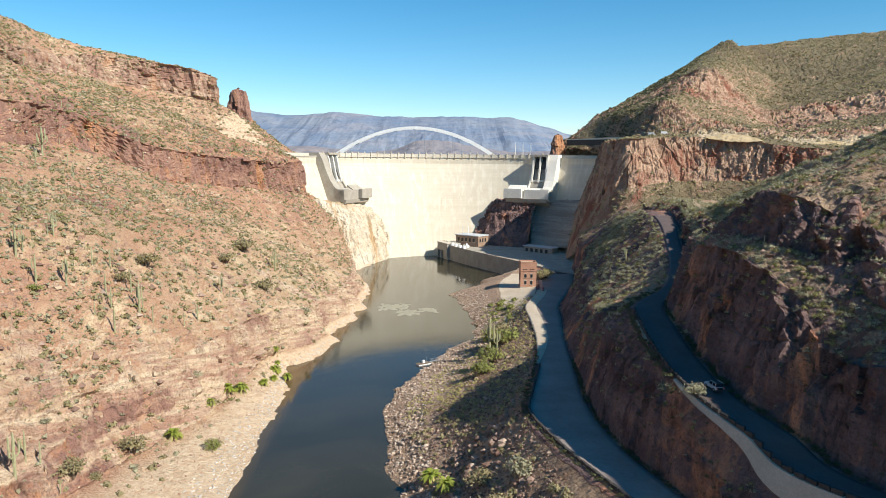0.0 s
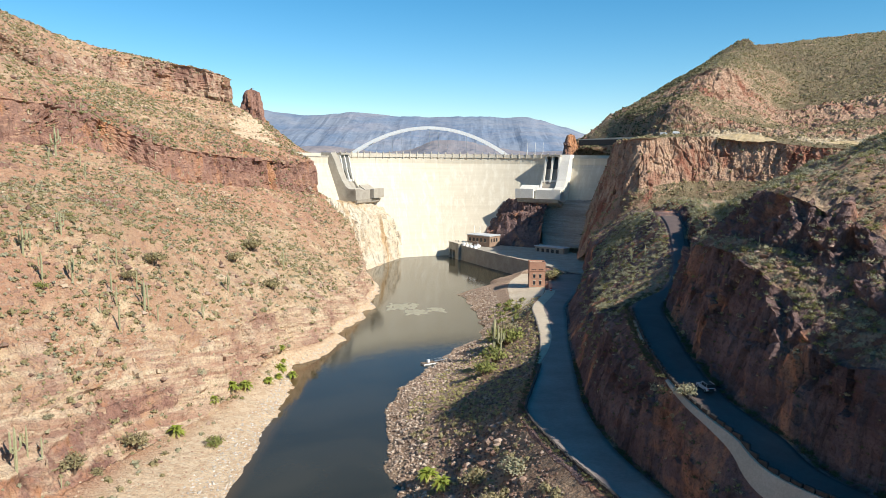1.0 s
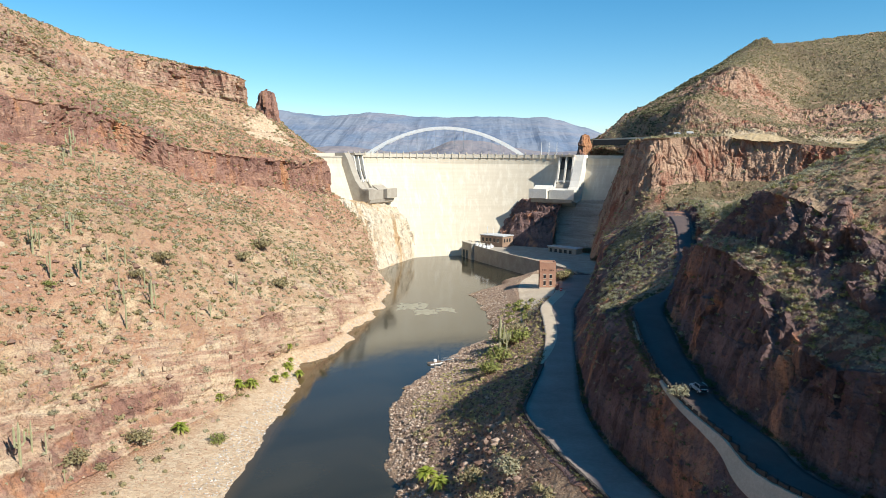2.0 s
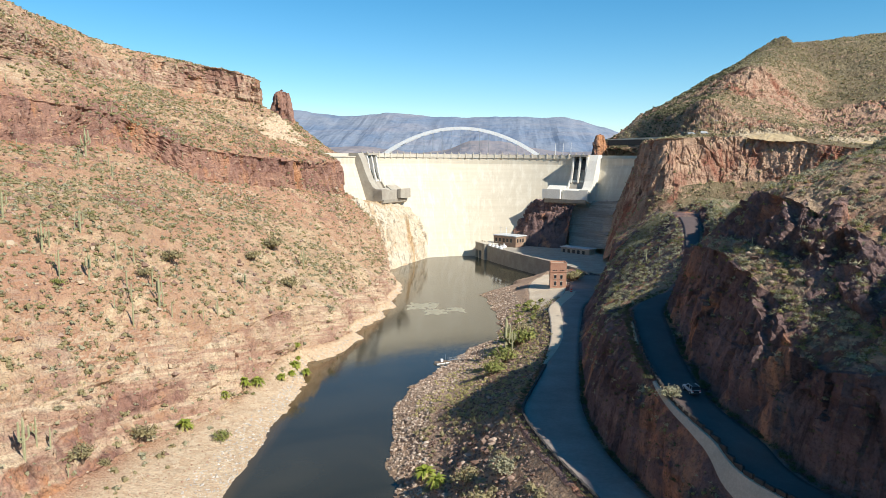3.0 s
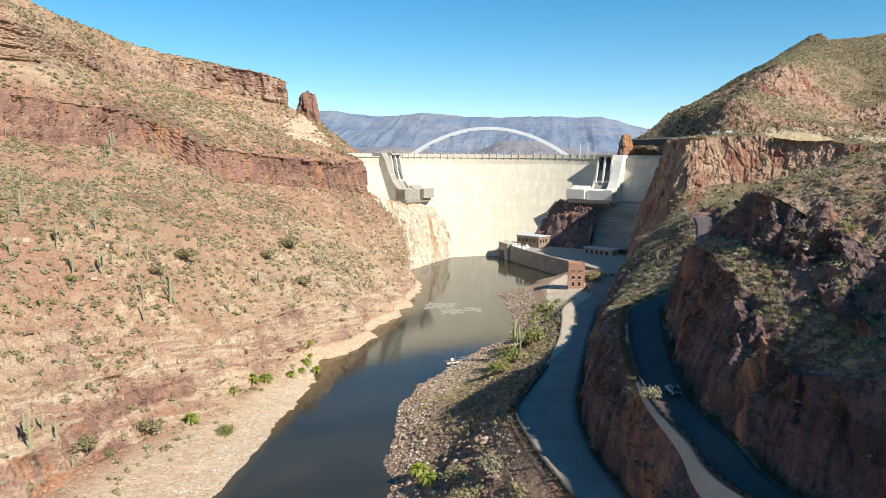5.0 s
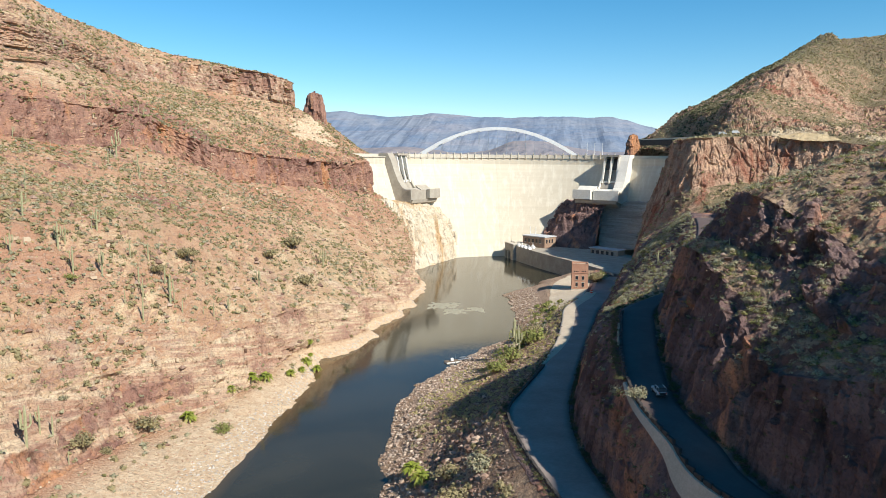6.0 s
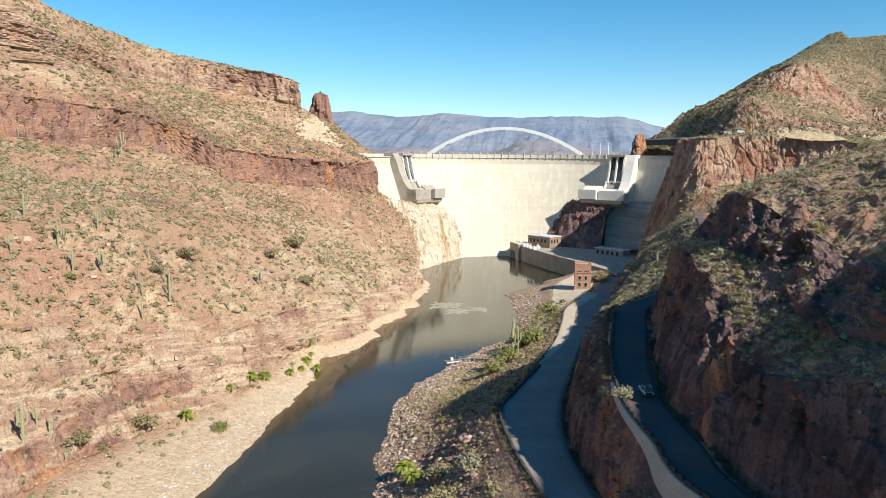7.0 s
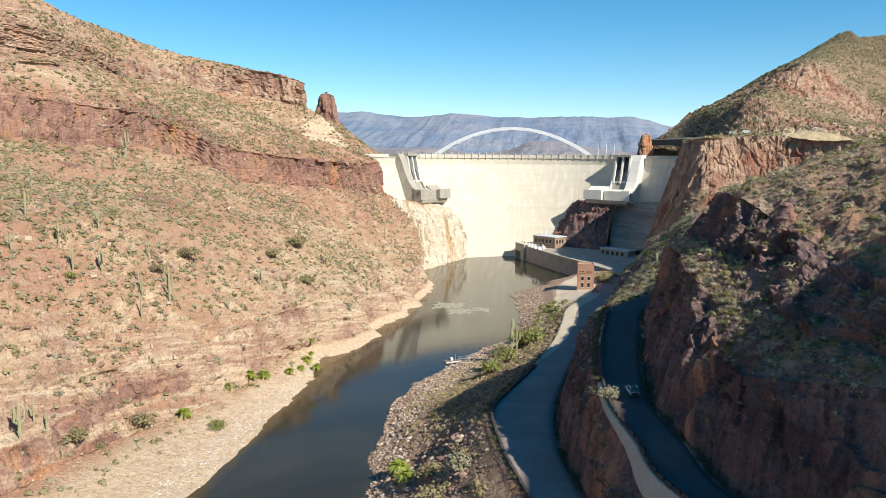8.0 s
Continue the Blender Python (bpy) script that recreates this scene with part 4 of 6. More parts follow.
lake = new("lake_water", grid_mesh("lake_water", np.stack(np.meshgrid(np.linspace(-900, 500, 12), np.linspace(735, 2300, 12), [72.0], indexing="ij"), -1)[:, :, 0], M_WATER, (("shallow", np.zeros(144)),), True))
tagged(lake, "blue reservoir water behind the dam", "lake", kind="structure")


# --- roads
def road(name, left, right, zs, y0, y1, material, label, lift=0.0):
    y = np.linspace(y0, y1, int((y1 - y0) / 2.0))
    u = np.interp(y, RY, np.arange(len(RY)))
    a = at_stations(line(left, RY, RA(zs) + lift), u)
    b = at_stations(line(right, RY, RA(zs) + lift), u)
    f = np.linspace(0, 1, 9)[None, :, None]
    p = a[:, None] * (1 - f) + b[:, None] * f
    p[..., 2] += (0.12 * np.sin(np.linspace(0, math.pi, 9)))[None] - 0.02
    skirt = p[:, [0, -1]] - np.array((0, 0, 0.5))
    p = np.concatenate([skirt[:, :1], p, skirt[:, 1:]], 1)
    ob = new(name, grid_mesh(name, p, material, (), True))
    tagged(ob, label, "road", kind="structure")
    return a, b


low_a, low_b = road("road_low", LOW_L, LOW_R, LOW_Z, -100, 500, M_GRAVELROAD, "grey gravel access road along the river bank")
high_a, high_b = road("road_high", HIGH_L, HIGH_R, HIGH_Z, -100, 348, M_ASPHALT, "dark asphalt road cut into the cliff")
# Sunlight on the gravel road's outer edge, laid on as a paler strip.
road("road_shoulder", RA(LOW_L) - 1.5, RA(LOW_L) + np.interp(RY, [225, 300], [-1.4, 5.0]), LOW_Z, 240, 432, M_DIRT, "pale strip painted as the sunlit edge of the river road", 0.06)

# ---------------------------------------------------------------- the dam
DX, DY = 22.6, 562.7                  # centre of the dam's arc


def on_arc(phi, r, z):
    return Vector((DX + r * math.sin(radians(phi)), DY + r * math.cos(radians(phi)), z))


def face_radius(z):
    return 150.0 - max(0.0, 86.0 - z) * 0.36


def arc_block(phi0, phi1, heights, radius, thick, seg=3):
    """A curved block between two angles; its downstream face follows radius(z)."""
    bm = bmesh.new()
    phis = np.linspace(phi0, phi1, seg + 1)
    front = [[bm.verts.new(on_arc(a, radius(z), z)) for a in phis] for z in heights]
    back = [[bm.verts.new(on_arc(a, radius(heights[-1]) + thick, z)) for a in phis] for z in heights]
    for k in range(len(heights) - 1):
        for i in range(seg):
            bm.faces.new((front[k][i], front[k][i + 1], front[k + 1][i + 1], front[k + 1][i]))
            bm.faces.new((back[k][i + 1], back[k][i], back[k + 1][i], back[k + 1][i + 1]))
        for i in (0, seg):
            bm.faces.new((front[k][i], front[k + 1][i], back[k + 1][i], back[k][i]))
    for i in range(seg):
        bm.faces.new((front[-1][i], front[-1][i + 1], back[-1][i + 1], back[-1][i]))
        bm.faces.new((front[0][i + 1], front[0][i], back[0][i], back[0][i + 1]))
    return bm


dam = thing("dam", (0, 0, 0), 0, "curved pale concrete dam between two rocky abutments", "dam")
part("core", arc_block(-76, 56, (-6, 30, 60, 86, 91.5), lambda z: face_radius(z) + 0.5, 12, 44), M_DAM, dam)
edges = np.linspace(-75, 55, 27)
for a, b in zip(edges[:-1], edges[1:]):
    part("block", arc_block(a + 0.012, b - 0.012, (-4, 14, 29, 44, 59, 74, 86, 92), face_radius, 0.45, 3), M_DAM, dam)
part("road_deck", arc_block(-76, 56, (91.8, 92.6), lambda z: 149.2, 12.5, 44), M_CONC, dam)
part("parapet", arc_block(-59.5, 30, (92.6, 95.2), lambda z: 149.3, 0.5, 40), M_CONC, dam)
part("parapet", arc_block(-76, 56, (92.6, 95.0), lambda z: 161.0, 0.5, 40), M_CONC, dam)
pilaster = None
for phi in np.arange(-59, 31, 2.75):
    if pilaster is None:
        bm = block(-0.55, 0.55, -0.5, 0.7, 0, 4.2, 0.06)
        box(bm, -0.75, 0.75, -0.7, 0.9, 4.2, 4.6, 0.05)
        box(bm, -0.18, 0.18, -0.1, 0.25, 4.6, 5.9)
        pilaster = part("pilaster", bm, M_CONC, dam)
        post = pilaster
    else:
        post = new("pilaster", pilaster.data)
        post.parent = dam
    post.matrix_basis = Matrix.Translation(on_arc(phi, 149.2, 91.4)) @ pose(0, 0, 0, 0, 0, -phi)


def spillway(at, down, label, side, wall_material):
    """A gated spillway on the dam: local x runs down the chute, y across it, z up. side: +1 or -1, where the abutment lies."""
    s = thing("spillway", (*at, 0), math.degrees(math.atan2(down[1], down[0])), label, "spillway", "spillways")

    def across(profile, a, b):
        return side_prism([(u * 0.82, z) for u, z in profile], min(a * side, b * side), max(a * side, b * side))

    floor = [(-6, 84), (3, 85), (8, 81), (14, 72), (20, 63.5), (25, 59.5), (31, 58.5), (35, 59.5), (35, 54), (25, 52), (8, 56), (-6, 56)]
    part("chute", across(floor, -6, 9), M_CONC_OLD, s)
    # the broad outer wall on the abutment side, and the thin inner one
    outer = [(-6, 95.4), (6, 95.4), (10, 90), (15, 80), (20, 71.5), (25, 66), (29, 64), (36, 64), (36, 54), (26, 52), (8, 54), (-6, 54)]
    part("training_wall", across(outer, 9, 17.5), wall_material, s)
    inner = [(0, 94), (4, 92), (9, 84.5), (15, 74), (20, 67), (25, 62.5), (30, 61), (30, 54), (20, 54), (8, 58), (0, 60)]
    part("training_wall", across(inner, -7.2, -6), wall_material, s)
    pier = [(-6, 94), (10.5, 94), (12, 89), (14.5, 79), (17.5, 70), (15, 69), (12, 74), (7, 82), (-6, 88)]
    for y in (-5.2, 1.4, 8.2):
        part("pier", across(pier, y - 0.7, y + 0.7), M_CONC_WHITE, s)
        part("pier_leg", across([(13.2, 71.5), (15.4, 71.5), (17.6, 62.5), (15.6, 62.5)], y - 0.5, y + 0.5), M_CONC_WHITE, s)
    for y in (-1.9, 4.8):
        part("gate", across([(5, 92), (7, 88.5), (9.5, 82), (10.1, 81.8), (7.6, 88.4), (5.6, 92)], y - 2.6, y + 2.6), M_STEEL_DARK, s)
        for o in (-2.2, 1.9):
            part("gate_arm", across([(8.6, 84.0), (9.2, 84.4), (16.0, 71.0), (15.4, 70.6)], y + o, y + o + 0.3), M_STEEL_DARK, s)
    part("strut", across([(14.2, 70.2), (15.8, 70.2), (15.8, 71.8), (14.2, 71.8)], -6, 9), M_CONC_WHITE, s)
    part("bridge", across([(-7, 93.6), (12.5, 93.6), (12.5, 95.4), (-7, 95.4)], -8.5, 9), M_CONC_OLD, s)
    # the two flip buckets, with a slot between them
    part("bucket", across([(25, 54), (37, 55), (37, 63.2), (34, 63.0), (31, 62.0), (25, 64.5)], -6.4, 17.5), wall_material, s)
    part("bucket", across([(22, 54), (41, 55.5), (41, 64.0), (37, 63.4), (31, 62.0), (22, 67)], -25, -7.6), wall_material, s)
    part("underside", across([(16, 44), (37, 52), (38, 55), (20, 54)], -24, 16), M_CONC_OLD, s)
    return s


# The west walls take the darker concrete to carry their shade in the colour.
spillway((-105, 649.5), (0.915, -0.40), "concrete gated spillway with two bays on the west abutment", -1, M_CONC_OLD)
spillway((94, 691), (-0.46, -0.888), "bright concrete gated spillway with two dark bays", 1, M_CONC_WHITE)

# ---------------------------------------------------------------- pale rock under the west spillway
pale = Land("abutment_rock", np.linspace(0, 4.999, 110), [
    (np.array([(-80, 566, -3), (-68, 585, -3), (-62, 612, -3), (-55, 636, -3), (-47, 660, -3), (-40, 690, -3)], float), (0.6, 0.3, 0.9, 0.0, 0.0, 1.0)),
    (np.array([(-88, 580, 16), (-76, 596, 14), (-67, 618, 16), (-58, 640, 18), (-50, 664, 20), (-44, 692, 20)], float), (2.2, 0.3, 0.9, 0.0, 0.1, 1.0)),
    (np.array([(-98, 588, 36), (-84, 606, 40), (-74, 624, 42), (-64, 645, 40), (-56, 668, 34), (-50, 695, 30)], float), (2.4, 0.3, 0.9, 0.0, 0.1, 1.0)),
    (np.array([(-110, 596, 58), (-98, 612, 55), (-86, 626, 53), (-74, 648, 50), (-64, 674, 44), (-60, 700, 40)], float), (1.0, 0.3, 0.7, 0.0, 0.0, 1.0)),
    (np.array([(-130, 610, 60), (-118, 640, 56), (-106, 660, 54), (-94, 680, 50), (-80, 700, 44), (-72, 710, 40)], float), (0.5, 0.3, 0.7, 0.0, 0.0, 1.0)),
], [14, 22, 14, 6], M_PALE)
tagged(pale.ob, "bleached cream and orange rock face washed by the spillway", "rock", kind="structure")

# ---------------------------------------------------------------- the arch bridge
BY = 1100.0
bridge = thing("arch_bridge", (-42, BY, 0), 0, "white steel arch bridge over the lake behind the dam", "bridge")


def arch_z(x):
    return 135.5 - 38.0 * (x / 114.0) ** 2


for y in (-7.0, 7.0):
    xs = np.linspace(-150, 150, 41)
    bm = bmesh.new()
    rows = []
    for x in xs:
        z, slope = arch_z(x), -76.0 * x / 114.0 ** 2
        nx, nz = -slope / math.hypot(1, slope), 1 / math.hypot(1, slope)
        depth = 2.1 + 0.5 * abs(x) / 150
        rows.append([bm.verts.new((x + s * nx * depth, y + w, z + s * nz * depth)) for s, w in ((-1, -1.2), (1, -1.2), (1, 1.2), (-1, 1.2))])
    for r0, r1 in zip(rows[:-1], rows[1:]):
        for i in range(4):
            bm.faces.new((r0[i], r0[(i + 1) % 4], r1[(i + 1) % 4], r1[i]))
    bm.faces.new(rows[0][::-1]), bm.faces.new(rows[-1])
    part("arch_rib", bm, M_WHITE, bridge)
    hanger = None
    for x in np.arange(-98, 99, 14):
        bm = bmesh.new()
        tube(bm, [(x, y, 92), (x, y, arch_z(x) - 1.5)], [0.12, 0.12], 5)
        part("hanger", bm, M_STEEL_GREY, bridge)
for x in np.arange(-84, 85, 28):
    part("cross_brace", block(x - 0.8, x + 0.8, -6, 6, arch_z(x) - 1.2, arch_z(x) + 0.6), M_WHITE, bridge)
part("bridge_deck", block(-210, 210, -8, 8, 90.5, 92, 0.1), M_CONC, bridge)
for x in (-150, 150):
    part("abutment", block(x - 7, x + 7, -11, 11, 60, 90, 0.3), M_CONC, bridge)

# ---------------------------------------------------------------- powerhouse and its platform
deck_plan = [(-1, 671), (11, 641), (32, 600), (54, 561), (66, 538), (78, 517), (92, 500), (118, 520), (118, 580), (96, 625), (60, 675), (20, 705), (2, 705)]
platform = thing("platform", (0, 0, 0), 0, "concrete river wall and yard of the powerhouse", "retaining wall", kind="structure")
part("yard", prism(deck_plan, -6, 12.4), M_CONC_OLD, platform)
wall_line = [(-1, 671), (11, 641), (32, 600), (54, 561), (66, 538), (74, 524), (79, 512), (80, 503)]
heights = [13.4, 13.4, 13.4, 13.4, 13.4, 13.2, 12.9, 12.7]
for (a, b, za, zb) in zip(wall_line[:-1], wall_line[1:], heights[:-1], heights[1:]):
    d = (Vector(b) - Vector(a)).normalized()
    o = Vector((d.y, -d.x)) * 0.5
    plan = [(a[0] - d.y * 0.4, a[1] + d.x * 0.4), (b[0] - d.y * 0.4, b[1] + d.x * 0.4), (b[0] + d.y * 0.3, b[1] - d.x * 0.3), (a[0] + d.y * 0.3, a[1] - d.x * 0.3)]
    part("wall_segment", prism(plan, -6, [za, zb, zb, za]), M_CONC_OLD, platform)

ph = thing("powerhouse", (-3.5, 670, 0), math.degrees(math.atan2(-0.907, 0.42)), "grey concrete powerhouse with two dark draft bays at the water", "powerhouse")
# local x runs along the river wall, -y looks over the water
part("upper_wall", block(0, 21, -1.0, 13, 7.5, 14.2, 0.1), M_CONC_OLD, ph)
for x in (0.0, 6.6, 13.2):
    part("bay_pier", block(x, x + 1.6, -1.0, 6, -5, 7.5), M_CONC_OLD, ph)
# A near-black sheet stands in for the shade deep inside the bays.
part("bay_back", block(0, 14.8, 5.0, 6, -5, 7.5), M_STEEL_DARK, ph)
part("lower_wall", block(14.8, 21, -1.0, 6, -5, 7.5), M_CONC_OLD, ph)
part("roof_slab", block(-0.4, 21.4, -1.4, 13.4, 14.2, 14.8, 0.08), M_CONC, ph)
for x in (3.0, 9.0):
    part("vent", block(x, x + 2.2, 4, 6.5, 14.8, 16.2, 0.08), M_CONC, ph)

hall = thing("generator_hall", (12.5, 660, 12.4), -38, "brown brick generator hall with a pale flat roof", "building")
part("wall", block(0, 25, 0, 16, 0, 9.4), M_BROWN, hall)
part("roof", block(-0.6, 25.6, -0.6, 16.6, 9.4, 10.2, 0.08), M_ROOF, hall)
for x in np.arange(2.0, 23, 4.2):
    w = part("window", block(x, x + 2.2, -0.12, 0.1, 4.2, 7.4), M_GLASS, hall)
    part("sill", block(x - 0.2, x + 2.4, -0.3, 0.05, 3.9, 4.2), M_CONC, w)
for y in np.arange(2.0, 14, 4.0):
    part("window", block(24.9, 25.12, y, y + 2.0, 4.2, 7.4), M_GLASS, hall)

shed = thing("machine_shed", (70.5, 622, 12.4), -42, "long low grey shed with a pale metal roof in the shade", "building")
part("wall", block(0, 29, 0, 9, 0, 4.4), M_CONC_OLD, shed)
part("roof", side_prism([(-0.6, 4.4), (29.6, 4.4), (29.6, 5.0), (-0.6, 5.0)], -0.7, 9.7), M_ROOF, shed)
for x in np.arange(2.0, 27, 5.0):
    part("door", block(x, x + 2.6, -0.1, 0.06, 0.0, 3.0), M_STEEL_DARK, shed)


def transformer(at, turn):
    t = thing("transformer", at, turn, "white electrical transformer on the powerhouse yard", "transformer", "transformers in the yard")
    part("tank", block(-1.6, 1.6, -1.1, 1.1, 0, 2.6, 0.12), M_WHITE, t)
    for x in (-1.0, 0.0, 1.0):
        bm = bmesh.new()
        tube(bm, [(x, 0, 2.6), (x, 0, 3.0), (x, 0, 4.4)], [0.28, 0.2, 0.1], 8)
        part("bushing", bm, M_WHITE, t)
    for y in (-1.5, 1.5):
        part("radiator", block(-1.3, 1.3, y - 0.3, y + 0.3, 0.5, 2.2, 0.05), M_WHITE, t)
    return t


first = transformer((9.5, 650, 12.4), -65)
for x, y, a in ((12.5, 643.5, -65), (15.5, 637, -62), (19, 630.5, -60), (22, 641, -60)):
    copy_thing(first, pose(x, y, 12.4, 0, 0, a))


def mast(name, at, height, label, radius=0.22, arms=True):
    m = thing(name, at, 0, label, "pole", "poles")
    bm = bmesh.new()
    tube(bm, [(0, 0, 0), (0, 0, height * 0.6), (0, 0, height)], [radius, radius * 0.8, radius * 0.5], 8)
    part("pole", bm, M_WHITE, m)
    if arms:
        part("crossarm", block(-1.4, 1.4, -0.1, 0.1, height * 0.9, height * 0.9 + 0.2), M_STEEL_GREY, m)
    return m


yard_mast = mast("light_mast", (19, 672, 12.4), 17, "tall white lighting mast at the powerhouse", 0.4)
copy_thing(yard_mast, pose(24, 662, 12.4, 0, 0, 20))
crest_mast = mast("crest_mast", (70, 707, 92.4), 14.5, "slim white mast on the dam crest", 0.3, False)
for x, y in ((77, 704.5), (84, 700)):
    copy_thing(crest_mast, pose(x, y, 92.4))

# ---------------------------------------------------------------- brick tower on the bank
tower = thing("brick_tower", (54.6, 456, 10.6), 0, "square four-storey red brick tower with small windows", "tower")
part("wall", block(-5, 5, -4.6, 4.6, 0, 15.6), M_BRICK, tower)
for x0, x1, y0, y1 in ((-5.05, 5.05, -4.65, -4.15), (-5.05, 5.05, 4.15, 4.65), (-5.05, -4.55, -4.15, 4.15), (4.55, 5.05, -4.15, 4.15)):
    part("parapet", block(x0, x1, y0, y1, 15.6, 16.7, 0.04), M_BRICK, tower)
part("roof", block(-4.55, 4.55, -4.15, 4.15, 15.6, 15.75), M_DIRT, tower)
part("cornice", block(-5.25, 5.25, -4.85, 4.85, 10.7, 11.1, 0.05), M_BRICK, tower)
part("plinth", block(-5.3, 5.3, -4.9, 4.9, -2.0, 0.7, 0.05), M_CONC_OLD, tower)
for x in (-1.9, 1.9):
    for z, h in ((2.2, 2.6), (6.6, 2.2)):
        w = part("window", block(x - 0.7, x + 0.7, -4.72, -4.5, z, z + h), M_GLASS, tower)
        part("sill", block(x - 0.95, x + 0.95, -4.95, -4.6, z - 0.3, z), M_CONC, w)
        part("lintel", block(x - 0.95, x + 0.95, -4.85, -4.6, z + h, z + h + 0.35), M_CONC, w)
for x in (-3.6, -2.6, -1.6, 1.0, 2.0, 3.0):
    part("slot", block(x, x + 0.6, -4.7, -4.5, 11.5, 12.1), M_GLASS, tower)
for y in (-1.9, 1.9):
    for z in (2.2, 6.6):
        part("window", block(-5.12, -4.9, y - 0.6, y + 0.6, z, z + 2.2), M_GLASS, tower)

# ---------------------------------------------------------------- pale dirt yard between tower and river
rows_y = (east.p[:, 30, 1] > 368) & (east.p[:, 30, 1] < 512)
yard_p = east.p[rows_y][:, 24:46] + np.array((0, 0, 0.16))
yard_p[:, [0, -1], 2] -= 0.4
yard_p[[0, -1], :, 2] -= 0.4
yard_ob = new("dirt_yard", grid_mesh("dirt_yard", yard_p, M_DIRT))
tagged(yard_ob, "pale packed dirt yard on the river bank", "yard", kind="structure")

slab = part("slab", prism([(19.3, 467.7), (30.6, 485.8), (41.6, 474.9), (28.4, 453.7)], 0.5, 3.1), M_CONC)
tagged(slab, "pale flat concrete slab at the water's edge", "slab")

# ---------------------------------------------------------------- walls along the roads


def along(line_pts, step):
    """Points every step metres along a polyline, with the direction there."""
    seg = np.linalg.norm(np.diff(line_pts, axis=0), axis=1)
    s = np.concatenate([[0], np.cumsum(seg)])
    for d in np.arange(0, s[-1], step):
        q = np.array([np.interp(d, s, line_pts[:, k]) for k in range(3)])
        r = np.array([np.interp(d + 0.5, s, line_pts[:, k]) for k in range(3)])
        yield q, math.degrees(math.atan2(r[1] - q[1], r[0] - q[0]))


def stone_parapet(name, path, label, step=2.3, height=0.85):
    """A low roadside wall of rough masonry blocks, each its own piece."""
    t = thing(name, (0, 0, 0), 0, label, "parapet", kind="structure")
    shapes = []
    for k in range(4):
        bm = block(-step * 0.44, step * 0.44, -0.32, 0.32, -0.5, height, 0.09)
        for v in bm.verts:
            v.co += Vector((random.uniform(-0.08, 0.08), random.uniform(-0.06, 0.06), random.uniform(-0.1, 0.1)))
        shapes.append(part("stone", bm, M_STONE_DARK, t))
    for i, (q, a) in enumerate(along(path, step)):
        ob = shapes[i] if i < 4 else new("stone", shapes[i % 4].data)
        ob.parent = t
        ob.matrix_basis = pose(q[0], q[1], q[2], 0, 0, a + random.uniform(-3, 3))


def between(p, y0, y1):
    return p[(p[:, 1] >= y0) & (p[:, 1] <= y1)]


stone_parapet("parapet_high", between(high_a, 92, 200) + np.array((0.5, 0, 0.0)), "dark rough stone parapet along the high road")
stone_parapet("parapet_low", between(low_a, 96, 240) + np.array((0.3, 0, 0.0)), "low rough stone parapet along the river road", 2.6, 0.6)

# the concrete retaining wall under the high road
wy2 = np.linspace(88, 150, 40)
wu = np.interp(wy2, RY, np.arange(len(RY)))
wtop = at_stations(line(RA(HIGH_L) - 0.25, RY, RA(HIGH_Z) + 0.05), wu)
drop = np.interp(wy2, [88, 104, 112, 120, 130, 140, 147, 150], [6.6, 5.4, 3.8, 2.2, 1.2, 0.75, 0.45, 0.2])
lean = 0.45
wbot = wtop - np.stack([drop * lean + 0.3, drop * 0.0, drop], -1)
f = np.linspace(0, 1, 7)[None, :, None]
wp2 = wtop[:, None] * (1 - f) + wbot[:, None] * f
back = wp2[:, ::-1] + np.array((1.2, 0, 0.0))
ret = new("retaining_wall", grid_mesh("retaining_wall", np.concatenate([wp2, back, wp2[:, :1]], 1), M_CONC_TAN))
tagged(ret, "pale sloping concrete retaining wall below the high road", "retaining wall", kind="structure")
wy3 = np.linspace(172, 190, 14)
wu = np.interp(wy3, RY, np.arange(len(RY)))
wtop = at_stations(line(RA(HIGH_L) - 0.2, RY, RA(HIGH_Z) + 0.05), wu)
wbot = wtop - np.array((0.7, 0, 1.6))
wp3 = wtop[:, None] * (1 - f) + wbot[:, None] * f
ret2 = new("retaining_wall", grid_mesh("retaining_wall", np.concatenate([wp3, wp3[:, ::-1] + np.array((0.9, 0, 0.0)), wp3[:, :1]], 1), M_CONC_TAN))
tagged(ret2, "short pale retaining wall at the bend of the high road", "retaining wall", kind="structure")

# ---------------------------------------------------------------- the car on the high road
car = thing("suv", (55.8, 143.4, 45.5), 99, "silver off-road car driving on the asphalt road", "car")
# local x runs forwards
body = [(-2.35, 0.45), (-2.4, 0.9), (-2.3, 1.1), (0.95, 1.15), (2.1, 1.05), (2.35, 0.8), (2.35, 0.45)]
bm = side_prism(body, -0.92, 0.92)
bmesh.ops.bevel(bm, geom=list(bm.edges), offset=0.06, segments=1, affect="EDGES")
part("body", bm, M_PAINT_CAR, car)
bm = side_prism([(-2.25, 1.1), (-2.05, 1.72), (0.15, 1.75), (0.95, 1.14)], -0.82, 0.82)
part("glasshouse", bm, M_GLASS, car)
part("roof", block(-2.05, 0.1, -0.8, 0.8, 1.74, 1.82, 0.03), M_STEEL_DARK, car)
for x, z in ((-1.95, 0.06), (-0.9, 0.05), (0.2, 0.05)):
    for y in (-0.8, 0.8):
        part("pillar", side_prism([(x, 1.12), (x + 0.12, 1.12), (x + 0.05, 1.76), (x - 0.05, 1.76)], y - 0.04, y + 0.04), M_PAINT_CAR, car)
